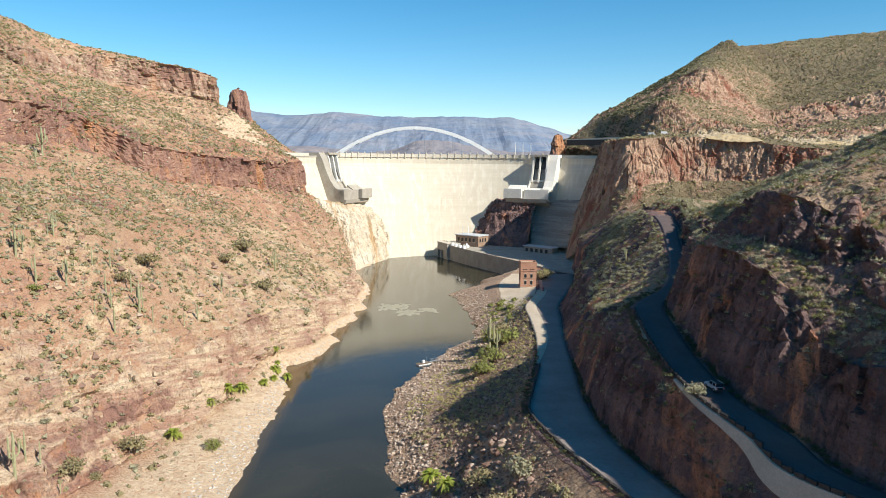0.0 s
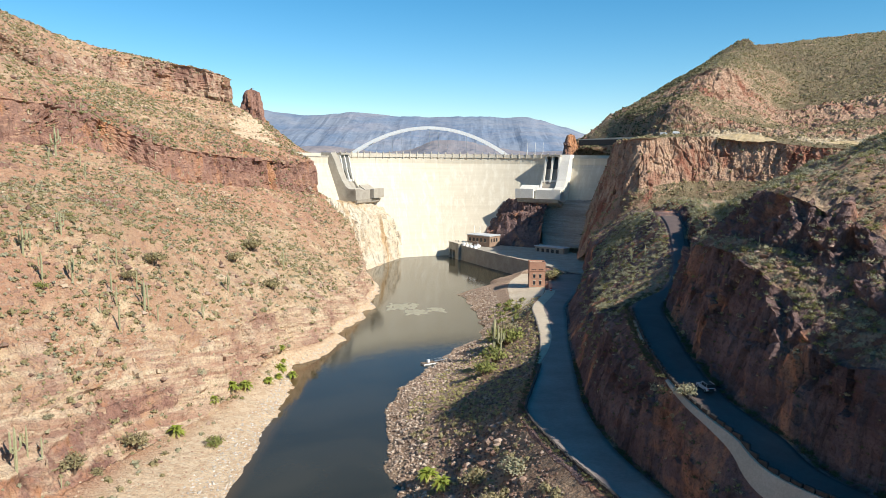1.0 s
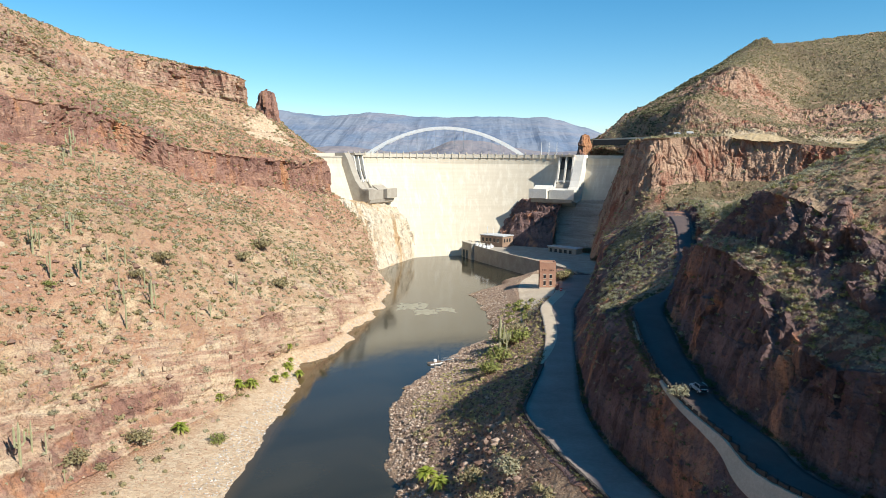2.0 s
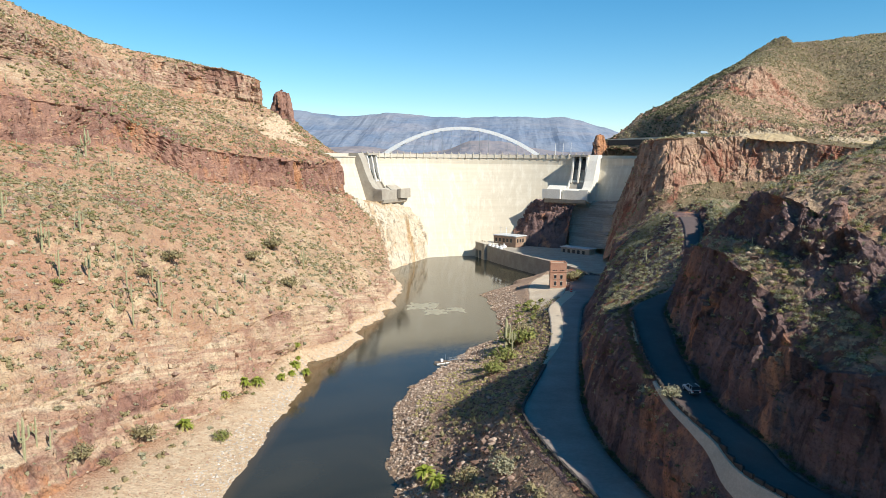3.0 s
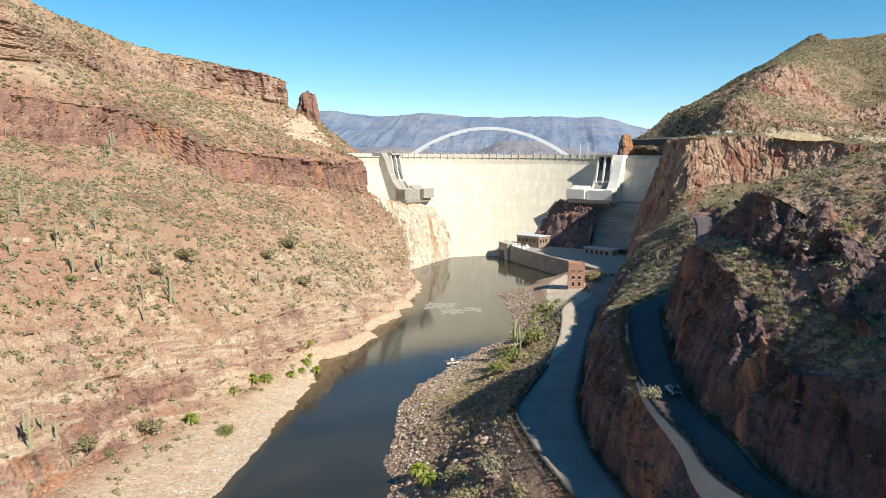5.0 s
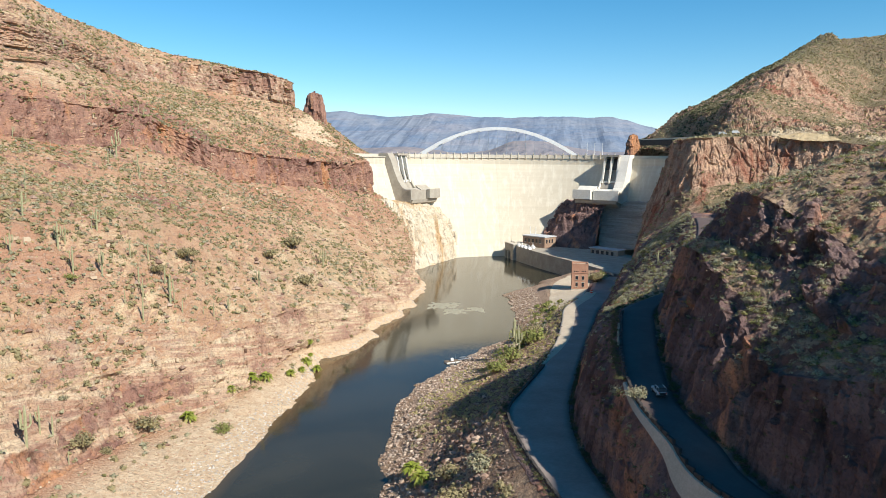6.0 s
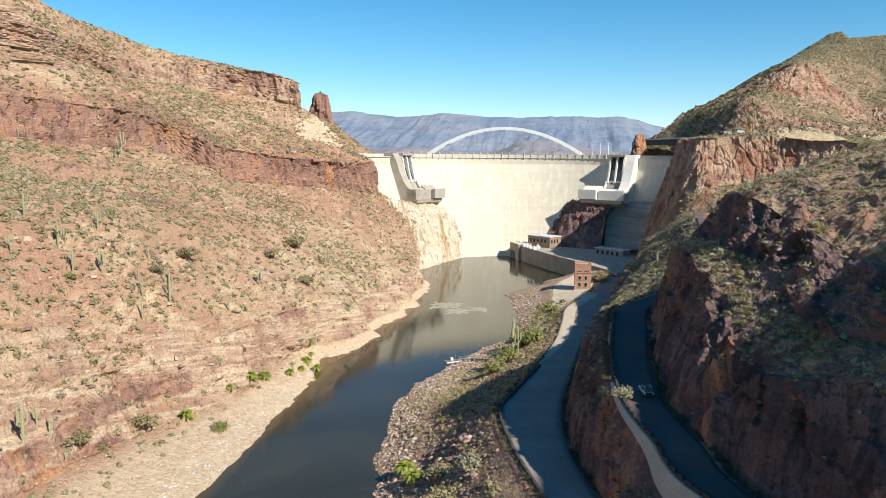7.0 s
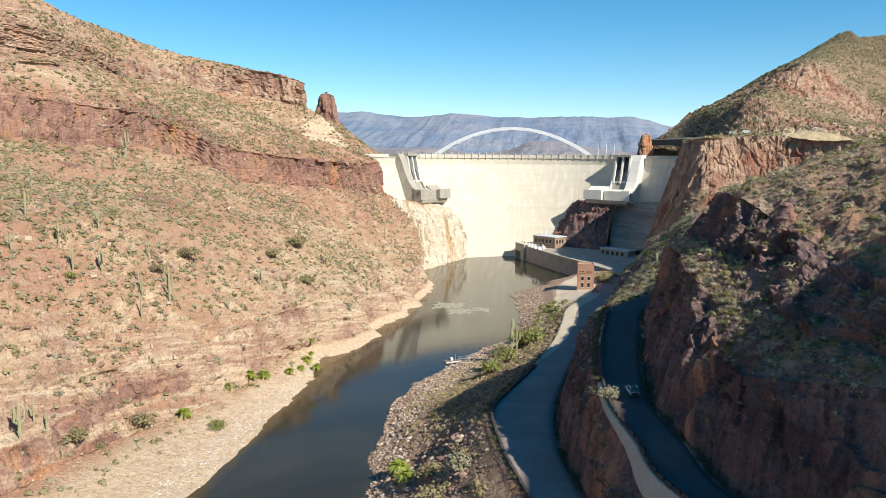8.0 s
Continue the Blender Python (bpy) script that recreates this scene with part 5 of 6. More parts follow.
for x in (-1.5, 1.45):
    for y in (-0.85, 0.85):
        bm = bmesh.new()
        bmesh.ops.create_cone(bm, cap_ends=True, segments=20, radius1=0.4, radius2=0.4, depth=0.26)
        bmesh.ops.rotate(bm, verts=bm.verts, matrix=Matrix.Rotation(radians(90), 3, "X"))
        bmesh.ops.translate(bm, verts=bm.verts, vec=(x, y, 0.4))
        wheel = part("tyre", bm, M_RUBBER, car)
        bm = bmesh.new()
        bmesh.ops.create_cone(bm, cap_ends=True, segments=14, radius1=0.24, radius2=0.24, depth=0.28)
        bmesh.ops.rotate(bm, verts=bm.verts, matrix=Matrix.Rotation(radians(90), 3, "X"))
        bmesh.ops.translate(bm, verts=bm.verts, vec=(x, y, 0.4))
        part("rim", bm, M_STEEL_GREY, wheel)
for y in (-0.72, 0.72):
    part("tail_light", block(-2.44, -2.36, y - 0.1, y + 0.1, 0.85, 1.1), M_RED, car)
    part("roof_rail", block(-2.0, 0.1, y - 0.06, y + 0.06, 1.83, 1.9, 0.02), M_PAINT_CAR, car)
part("tailgate", block(-2.43, -2.36, -0.6, 0.6, 0.66, 1.06, 0.02), M_GLASS, car)
part("bumper", block(-2.52, -2.3, -0.88, 0.88, 0.42, 0.66, 0.04), M_STEEL_DARK, car)
part("bumper", block(2.3, 2.48, -0.88, 0.88, 0.42, 0.66, 0.04), M_STEEL_DARK, car)

# ---------------------------------------------------------------- floating dock
dock = thing("dock", (-8.0, 315.5, 0), 34, "small pale floating dock with a gangway to the bank", "dock")
for x in (-2.2, 0.0, 2.2):
    part("float", block(x - 1.0, x + 1.0, -1.5, 1.5, -0.25, 0.55, 0.06), M_WHITE, dock)
part("deck", block(-3.3, 3.3, -1.6, 1.6, 0.56, 0.66), M_WOOD, dock)
part("gangway", block(3.3, 12.5, -0.6, 0.6, 0.7, 0.85), M_STEEL_GREY, dock)
for y in (-0.6, 0.6):
    part("handrail", block(3.3, 12.5, y - 0.04, y + 0.04, 1.7, 1.78), M_STEEL_GREY, dock)
part("locker", block(-0.6, 0.6, -0.5, 0.5, 0.66, 1.9, 0.05), M_WHITE, dock)
bm = bmesh.new()
tube(bm, [(2.6, 1.2, 0.6), (2.6, 1.2, 3.2)], [0.07, 0.05], 6)
part("post", bm, M_STEEL_GREY, dock)

# ---------------------------------------------------------------- guard rail, road and cut faces by the mesa
viaduct = thing("roadside_barrier", (118, 700, 0), 0, "long grey concrete barrier of the road above the dam", "barrier")
part("barrier", prism([(0, 0), (30, -35), (46, -62), (46.6, -61.6), (30.6, -34.6), (0.6, 0.4)], 104.5, [109.5, 110.5, 111, 111, 110.5, 109.5]), M_STONE_DARK, viaduct)
part("coping", prism([(-0.2, -0.2), (29.8, -35.2), (45.8, -62.2), (46.8, -61.4), (30.8, -34.4), (0.8, 0.6)], 109.6, [110.2, 111.2, 111.7, 111.7, 111.2, 110.2]), M_CONC, viaduct)

# ---------------------------------------------------------------- rock pillars


def crag(name, base, size, label, salt, material):
    """A weathered rock tower: a blocky, tapering stack."""
    th, hh = np.linspace(0, 2 * math.pi, 49)[:-1], np.linspace(0, 1, 30)
    T, Hh = np.meshgrid(th, hh, indexing="ij")
    r = (1.0 - 0.62 * Hh ** 1.4)
    r = np.where(Hh > 0.96, r * (1 - (Hh - 0.96) * 22), r)
    P = np.stack([np.cos(T) * r * size[0], np.sin(T) * r * size[1], Hh * size[2]], -1) + np.array(base)
    k = rock_shape(P + salt * 37.0)
    out = np.stack([np.cos(T), np.sin(T), 0 * T], -1)
    P = P + out * (k * 0.12 * size[0] + 0.1 * size[0] * blocks(P + salt * 5.0, (size[0] * 0.8, size[0] * 0.8, size[2] * 0.3), salt))[..., None]
    P[..., 2] += fbm(P * 0.25 + salt, 2, 5) * 0.04 * size[2] * Hh ** 3
    P = np.concatenate([P, P[:1]], 0)
    ob = new(name, grid_mesh(name, P, material, (("rock", np.ones(P.shape[:2])), ("gravel", np.zeros(P.shape[:2])), ("red", np.full(P.shape[:2], 0.8)))))
    return tagged(ob, label, "rock", kind="structure")


crag("rock_pillar", (-187, 674, 100), (15, 10, 53), "red rock pillar standing beside the rim", 3, M_LEFT)
for x, y, z, r, h, salt in ((83.5, 147, 74, 2.6, 10.5, 11), (85.5, 150, 76, 2.2, 9, 12), (81.0, 149, 72, 1.9, 8, 13), (77.6, 158, 71, 2.3, 9.2, 14), (75.0, 161, 71, 2.0, 8.2, 15), (80.0, 154, 73, 2.0, 9.5, 18),
                            (66.0, 163, 62, 1.0, 7.6, 16), (93, 156, 80, 2.4, 7.5, 17)):
    crag("rock_pinnacle", (x, y, z), (r, r * 0.8, h), "dark red jointed pinnacle on the cliff above the road", salt, M_RIGHT)
crag("rock_knob", (117, 745, 90), (10, 9, 26), "brown rock knob at the end of the dam crest", 5, M_LEFT)

# ---------------------------------------------------------------- things along the mesa road
for ends in (((190, 531, 108.2), (222, 508, 105.4)), ((246, 505, 102.6), (286, 482, 100.8))):
    a, b = (np.array(e, float) for e in ends)
    U, V = np.meshgrid(np.linspace(0, 1, 44), np.linspace(-0.3, 1, 10), indexing="ij")
    P = a * (1 - U[..., None]) + b * U[..., None] + V[..., None] * np.array((2.6, 4.0, 0)) * (0.5 + np.sin(U * math.pi))[..., None]
    P[..., 2] += V * 3.2 * (0.25 + np.sin(U * math.pi)) - 0.4
    P = P + 0.5 * np.stack([fbm(P * 0.3, 3, 401 + k) for k in range(3)], -1)
    bank = new("embankment", grid_mesh("embankment", P, M_BANK))
    tagged(bank, "yellowish bare earth bank cut beside the mesa road", "embankment", kind="structure")
for x, y, h in ((164, 560, 12), (176, 558, 13)):
    m = mast("utility_pole", (x, y, mesa.drop(x, y) - 0.5), h, "dark wooden utility pole by the mesa road", 0.22)
    for o in m.children:
        if o.name.startswith("pole"):
            o.data.materials.clear()
            o.data.materials.append(M_WOOD)


def van(at, turn, label):
    v = thing("van", at, turn, label, "van", "parked vans")
    part("body", side_prism([(-2.6, 0.5), (-2.6, 2.2), (1.4, 2.25), (2.0, 1.3), (2.7, 1.15), (2.7, 0.5)], -0.95, 0.95), M_WHITE, v)
    part("windscreen", side_prism([(1.45, 2.15), (1.98, 1.36), (2.02, 1.4), (1.5, 2.2)], -0.85, 0.85), M_GLASS, v)
    for x in (-1.7, 1.7):
        for y in (-0.9, 0.9):
            bm = bmesh.new()
            bmesh.ops.create_cone(bm, cap_ends=True, segments=14, radius1=0.36, radius2=0.36, depth=0.24)
            bmesh.ops.rotate(bm, verts=bm.verts, matrix=Matrix.Rotation(radians(90), 3, "X"))
            bmesh.ops.translate(bm, verts=bm.verts, vec=(x, y, 0.36))
            part("wheel", bm, M_RUBBER, v)
    return v


parked = van((168, 557, mesa.drop(168, 557) + 0.2), -12, "white van parked on the mesa road")
copy_thing(parked, pose(160, 562, mesa.drop(160, 562) + 0.2, 0, 0, -20))

# ---------------------------------------------------------------- red drum and shoal
drum = thing("traffic_drum", (60.5, 428.0, 13.35), 0, "small red plastic drum at the road edge", "drum")
bm = bmesh.new()
tube(bm, [(0, 0, 0), (0, 0, 0.15), (0, 0, 1.6), (0, 0, 1.9)], [0.75, 0.7, 0.6, 0.4], 12)
part("body", bm, M_RED, drum)
bm = bmesh.new()
tube(bm, [(0, 0, 0.8), (0, 0, 1.15)], [0.68, 0.66], 12)
part("band", bm, M_WHITE, drum)


def shoal(cx, cy, rx, ry, turn, salt):
    """A mud flat just breaking the surface: a ragged low dome."""
    th, r = np.meshgrid(np.linspace(0, 2 * math.pi, 73), np.linspace(0, 1, 14), indexing="ij")
    edge = 1 + 0.45 * fbm(np.stack([np.cos(th) * 2 + salt, np.sin(th) * 2, th * 0], -1), 4, salt)
    c, s_ = math.cos(radians(turn)), math.sin(radians(turn))
    lx, ly = np.cos(th) * r * rx * edge, np.sin(th) * r * ry * edge
    x, y = cx + lx * c - ly * s_, cy + lx * s_ + ly * c
    z = 0.16 - 0.3 * r ** 2 + 0.14 * fbm(np.stack([x * 0.5, y * 0.25, x * 0], -1), 4, salt + 2)
    ob = new("mud_flat", grid_mesh("mud_flat", np.stack([x, y, z], -1), M_MUD))
    return tagged(ob, "low pale mud flat breaking the river surface", "mud flat", kind="structure")


shoal(-30, 441, 10, 14, 20, 3)
shoal(-20, 424, 9, 8, 0, 6)
shoal(-8, 432, 8, 9, 10, 9)

# ---------------------------------------------------------------- plants and stones


def stuff(name, verts, faces, material, label, category, smooth=False):
    me = quick_mesh(name, verts, faces)
    me.polygons.foreach_set("use_smooth", [smooth] * len(me.polygons))
    me.materials.append(material)
    return tagged(new(name, me), label, category, kind="stuff")


def leaf_cloud(at, radius, leaves, squash=0.7, leaf=0.42):
    """Leaf-like triangles filling low domes at the given places: (n * leaves, 3, 3) corners."""
    n = len(at)
    d = rng.normal(size=(n, leaves, 3))
    d /= np.linalg.norm(d, axis=-1, keepdims=True)
    d[..., 2] = np.abs(d[..., 2])
    r = radius[:, None, None] * rng.uniform(0.35, 1.0, (n, leaves, 1))
    c = at[:, None, :] + d * r * np.array((1, 1, squash)) + np.array((0, 0, 0.12)) * radius[:, None, None]
    a = rng.normal(size=(n, leaves, 3))
    a /= np.linalg.norm(a, axis=-1, keepdims=True)
    b = np.cross(a, d)
    b /= np.maximum(np.linalg.norm(b, axis=-1, keepdims=True), 1e-6)
    size = radius[:, None, None] * leaf * rng.uniform(0.6, 1.3, (n, leaves, 1))
    tri = np.stack([c + a * size, c - a * size * 0.6 + b * size * 0.8, c - a * size * 0.6 - b * size * 0.8], 2)
    return tri.reshape(-1, 3, 3)


ICO = bmesh.new()
bmesh.ops.create_icosphere(ICO, subdivisions=1, radius=1.0)
ICO_V = np.array([v.co[:] for v in ICO.verts])
ICO_F = np.array([[v.index for v in fc.verts] for fc in ICO.faces])
ICO.free()
OCT_V = np.array([(1, 0, 0), (-1, 0, 0), (0, 1, 0), (0, -1, 0), (0, 0, 1), (0, 0, -1)], float)
OCT_F = np.array([(0, 2, 4), (2, 1, 4), (1, 3, 4), (3, 0, 4), (2, 0, 5), (1, 2, 5), (3, 1, 5), (0, 3, 5)])


def scrub(name, at, lo, hi, leaves, material, label, category="bushes", squash=0.7, leaf=0.42, core=True):
    """Low bushes: a ragged inner clump with leaves standing out of it."""
    n = len(at)
    radius = lo + (hi - lo) * rng.random(n) ** 2.0
    tri = leaf_cloud(at, radius, leaves, squash, leaf).reshape(-1, 3)
    faces = np.arange(len(tri)).reshape(-1, 3)
    if core:
        v = OCT_V[None] * (1 + rng.uniform(-0.35, 0.4, (n, len(OCT_V), 1))) * rng.uniform(0.6, 1.0, (n, 1, 3)) * np.array((1, 1, squash)) * (0.75 if leaf > 0.2 else 0.42)
        v = v * radius[:, None, None] + (at + np.array((0, 0, 0.25)) * radius[:, None])[:, None]
        more = OCT_F[None] + (np.arange(n) * len(OCT_V))[:, None, None] + len(tri)
        tri, faces = np.concatenate([tri, v.reshape(-1, 3)]), np.concatenate([faces, more.reshape(-1, 3)])
    return stuff(name, tri, faces, material, label, category)


def stones(name, at, lo, hi, material, label, sink=0.35, power=2.5, fine=True):
    """Angular stones: squashed, hacked icosahedra."""
    n = len(at)
    SV, SF = (ICO_V, ICO_F) if fine else (OCT_V * 1.2, OCT_F)
    r = lo + (hi - lo) * rng.random(n) ** power
    v = SV[None] * (1 + rng.uniform(-0.32, 0.3, (n, len(SV), 1)))
    v = v * rng.uniform(0.65, 1.25, (n, 1, 3)) * np.array((1, 1, 0.75))
    ang = rng.uniform(0, 2 * math.pi, n)
    c, s = np.cos(ang)[:, None], np.sin(ang)[:, None]
    v = np.stack([v[..., 0] * c - v[..., 1] * s, v[..., 0] * s + v[..., 1] * c, v[..., 2]], -1) * r[:, None, None]
    v = v + (at + np.array((0, 0, 1)) * (0.5 - sink) * r[:, None])[:, None]
    faces = SF[None] + (np.arange(n) * len(SV))[:, None, None]
    return stuff(name, v.reshape(-1, 3), faces.reshape(-1, 3), material, label, "stones")


def outcrops(name, spots, lo, hi, material, label):
    """Joint-bounded rock blocks lying along the contour; lo and hi give length, depth and height."""
    at, ang = spots
    n = len(at)
    size = np.array(lo) + (np.array(hi) - np.array(lo)) * rng.random((n, 3)) ** 1.8
    cube = np.array([(x, y, z) for x in (-0.5, 0.5) for y in (-0.5, 0.5) for z in (-0.5, 0.5)])
    v = cube[None] * (1 + rng.uniform(-0.32, 0.18, (n, 8, 3))) * size[:, None, :]
    ang = ang + rng.normal(0, 0.22, n)
    c, s = np.cos(ang)[:, None], np.sin(ang)[:, None]
    v = np.stack([v[..., 0] * c - v[..., 1] * s, v[..., 0] * s + v[..., 1] * c, v[..., 2] + v[..., 0] * rng.normal(0, 0.08, (n, 1))], -1) + at[:, None]
    quads = np.array([(0, 1, 3, 2), (4, 6, 7, 5), (0, 4, 5, 1), (2, 3, 7, 6), (0, 2, 6, 4), (1, 5, 7, 3)])
    return stuff(name, v.reshape(-1, 3), (quads[None] + (np.arange(n) * 8)[:, None, None]).reshape(-1, 4), material, label, "rocks")


def bedded(p, every, share, salt):
    """True along a few broken beds: heights that repeat, with gaps along the slope."""
    z = p[..., 2] + DIP * p[..., 1] + 3.0 * fbm(p * np.array((0.015, 0.015, 0.0)), 2, salt)
    return (((z / every) % 1.0) < share) & (fbm(p * np.array((0.03, 0.03, 0.02)), 2, salt + 4) > 0.05)


# west slope
seen_w = lambda p: (p[..., 1] > 120) & (p[..., 0] > -420) & (p[..., 2] > 4)
scrub("scrub", west.places(17000, seen_w), 0.55, 1.9, 12, M_SCRUB, "olive desert scrub dotted over the dry slope")
scrub("scrub", west.places(14000, seen_w), 0.5, 1.6, 12, M_SAGE, "pale grey-green sage bushes on the dry slope")
scrub("dry_grass", west.places(12000, seen_w), 0.25, 0.7, 6, M_GRASS, "tufts of straw-coloured grass", "grass", 0.9, core=False)
scrub("green_bush_patch", west.places(2600, seen_w), 0.6, 1.9, 30, M_OLIVE, "larger dark green bushes on the slope", leaf=0.25)
high_w = lambda p: seen_w(p) & (p[..., 2] > 92) & (p[..., 1] > 300)
scrub("green_bush_patch", west.places(3000, high_w), 0.6, 1.9, 14, M_OLIVE, "olive green bushes between the cliff bands", leaf=0.3)
stones("slope_stones", west.places(6000, seen_w), 0.2, 1.5, M_STONE_RED, "loose reddish stones on the slope", power=4, fine=False)
shore_w = lambda p: (p[..., 1] > 120) & (p[..., 1] < 660) & (p[..., 2] > -0.4) & (p[..., 2] < 2.4)


def on_shore(land, count, keep):
    w = land.w.copy()
    land.w[..., 4] = 1.0
    got = land.places(count, keep, 0.0)
    land.w = w
    return got


stones("beach_stones", on_shore(west, 15000, shore_w), 0.14, 0.5, M_STONE_PALE, "pale rounded stones along the water's edge", power=2.5, fine=False)
beach = lambda p: (p[..., 1] > 130) & (p[..., 1] < 330) & (p[..., 2] > 2.0) & (p[..., 2] < 8)
stones("beach_gravel", on_shore(west, 2600, beach), 0.1, 0.45, M_BLOCK_W, "scattered gravel on the beach", power=3, fine=False)

outcrops("bluff_blocks", west.spots(500, lambda p, w: (p[..., 1] > 130) & (p[..., 1] < 560) & (p[..., 2] > 5) & (p[..., 2] < 34) & bedded(p, 4.2, 0.4, 201)),
         (0.6, 0.5, 0.4), (4.0, 2.2, 1.7), M_BLOCK_W, "tan bedded rock blocks along the bluff")
outcrops("slope_ledges", west.spots(2000, lambda p, w: (p[..., 1] > 140) & (p[..., 2] > 30) & (w[..., 2] < 0.5) & (p[..., 0] > -420) & bedded(p, 11.0, 0.22, 211)),
         (0.6, 0.5, 0.4), (4.0, 2.4, 1.8), M_BLOCK_W, "broken ledges of reddish rock across the slope")

# east bank and slopes
bank = lambda p: (p[..., 1] > 100) & (p[..., 1] < 480) & (p[..., 2] > -0.8) & (p[..., 2] < 5.5) & (p[..., 0] < 60)
stones("riprap", on_shore(east, 7500, bank), 0.18, 0.75, M_RIPRAP, "angular reddish riprap boulders along the bank", power=2.2)
upper_bank = lambda p: (p[..., 1] > 100) & (p[..., 1] < 240) & (p[..., 2] > 5) & (p[..., 2] < 24) & (p[..., 0] < np.interp(p[..., 1], RY, LOW_L) - 1.2)
stones("bank_boulders", on_shore(east, 5200, upper_bank), 0.12, 0.55, M_STONE_RED, "broken rock tipped below the road", power=2.5)
tipped = lambda p: upper_bank(p) & (p[..., 1] < 195) & (p[..., 2] < 20)
stones("large_boulders", on_shore(east, 520, tipped), 0.4, 1.6, M_STONE_RED, "large reddish boulders below the road", power=3)
seen_e = lambda p: (p[..., 1] > 90) & (p[..., 0] < 260) & (p[..., 2] > 4)
hill_e = lambda p: seen_e(p) & (p[..., 2] > 26) & (p[..., 0] < 165)
brush_e = lambda p: (p[..., 1] > 205) & (p[..., 1] < 470) & (p[..., 2] > 26) & (p[..., 0] < 150)
scrub("scrub", east.places(4600, hill_e), 0.5, 1.7, 56, M_SAGE, "dense grey-green brush on the shaded slope", leaf=0.105)
scrub("scrub", east.places(3600, hill_e), 0.4, 1.6, 56, M_OLIVE, "dark olive scrub on the shaded slope", leaf=0.105)
scrub("brush", east.places(3600, brush_e), 0.7, 1.8, 44, M_SAGE, "dense grey-green brush on the steep slope between the roads", leaf=0.15, squash=0.85)
scrub("brush", east.places(2200, brush_e), 0.6, 1.7, 44, M_OLIVE, "dense olive brush on the steep slope between the roads", leaf=0.15, squash=0.85)
strip = lambda p: (p[..., 1] > 140) & (p[..., 1] < 340) & (p[..., 2] > 66) & (p[..., 0] > 82) & (p[..., 0] < 165)
scrub("brush", east.places(3400, strip), 0.5, 1.7, 40, M_SAGE, "dense grey-green brush on the crest of the slope", leaf=0.13)
scrub("brush", east.places(2600, strip), 0.5, 1.6, 40, M_OLIVE, "olive brush on the crest of the slope", leaf=0.13)
heads = lambda p: (p[..., 1] > 100) & (p[..., 1] < 235) & (p[..., 2] > 58) & (p[..., 0] < 150)
scrub("brush", east.places(1900, heads), 0.5, 1.6, 60, M_SAGE, "grey-green brush above the road cut", leaf=0.11, squash=0.85)
scrub("brush", east.places(1700, heads), 0.5, 1.7, 60, M_OLIVE, "olive brush above the road cut", leaf=0.11, squash=0.85)
stones("head_stones", east.places(1300, heads), 0.2, 0.8, M_STONE_RED, "reddish boulders above the road cut", power=2.5)
terrace = lambda p: (p[..., 1] > 235) & (p[..., 1] < 420) & (p[..., 2] > 2.5) & (p[..., 2] < 9.5) & (p[..., 0] < 44)
scrub("bank_grass", on_shore(east, 1500, terrace), 0.3, 0.85, 12, M_GRASS, "yellow-green grass on the river terrace", "grass", 0.8)
shrubs = lambda p: terrace(p) & (p[..., 0] > 14 + (p[..., 1] - 300) * 0.08)
scrub("bank_shrubs", on_shore(east, 48, shrubs), 1.0, 2.8, 60, M_GREEN, "green shrubs on the river terrace", leaf=0.24, squash=0.8)
foot = lambda p: (p[..., 1] > 200) & (p[..., 1] < 410) & (p[..., 2] > 7.5) & (p[..., 2] < 21) & (p[..., 0] < np.interp(p[..., 1], RY, LOW_L) - 1.5)
scrub("bank_grass", on_shore(east, 900, foot), 0.3, 0.9, 14, M_GRASS, "straw-coloured grass on the slope below the road", "grass", 0.8, core=False)
scrub("bank_scrub", on_shore(east, 420, foot), 0.5, 1.5, 34, M_SCRUB, "olive scrub on the slope below the road", leaf=0.2)
stones("bank_stones", on_shore(east, 1300, foot), 0.2, 0.9, M_STONE_RED, "reddish stones on the slope below the road", power=3)
low_veg = lambda p: (p[..., 1] > 110) & (p[..., 1] < 240) & (p[..., 2] > 4) & (p[..., 2] < 24) & (p[..., 0] < np.interp(p[..., 1], RY, LOW_L) - 1.5)
scrub("bank_scrub", on_shore(east, 420, low_veg), 0.4, 1.6, 26, M_SCRUB, "scrub among the boulders of the bank", leaf=0.32)
seen_m = lambda p: (p[..., 2] > 20) & (p[..., 1] < 1000)
scrub("mesa_scrub", mesa.places(11500, seen_m), 0.7, 2.1, 6, M_SCRUB, "olive scrub on the mountain slopes", leaf=0.45)
scrub("mesa_scrub", mesa.places(3500, seen_m), 0.6, 1.6, 6, M_SAGE, "pale sage on the mountain slopes", leaf=0.45)

# Dark brush on this side; its leaf colour also carries the flank's shade.
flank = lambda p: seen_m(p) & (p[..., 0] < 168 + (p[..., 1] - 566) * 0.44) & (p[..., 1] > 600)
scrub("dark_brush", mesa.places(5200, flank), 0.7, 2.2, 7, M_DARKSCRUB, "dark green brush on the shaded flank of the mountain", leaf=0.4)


def roadside(path, y0, y1, out, count, spread):
    """Places beside a road's edge, where brush grows in the ditch."""
    p = between(path, y0, y1)
    i = rng.integers(0, len(p) - 1, count)
    f = rng.random((count, 1))
    at = p[i] * (1 - f) + p[i + 1] * f
    at[:, 0] += out + rng.uniform(-spread, spread, count)
    return at


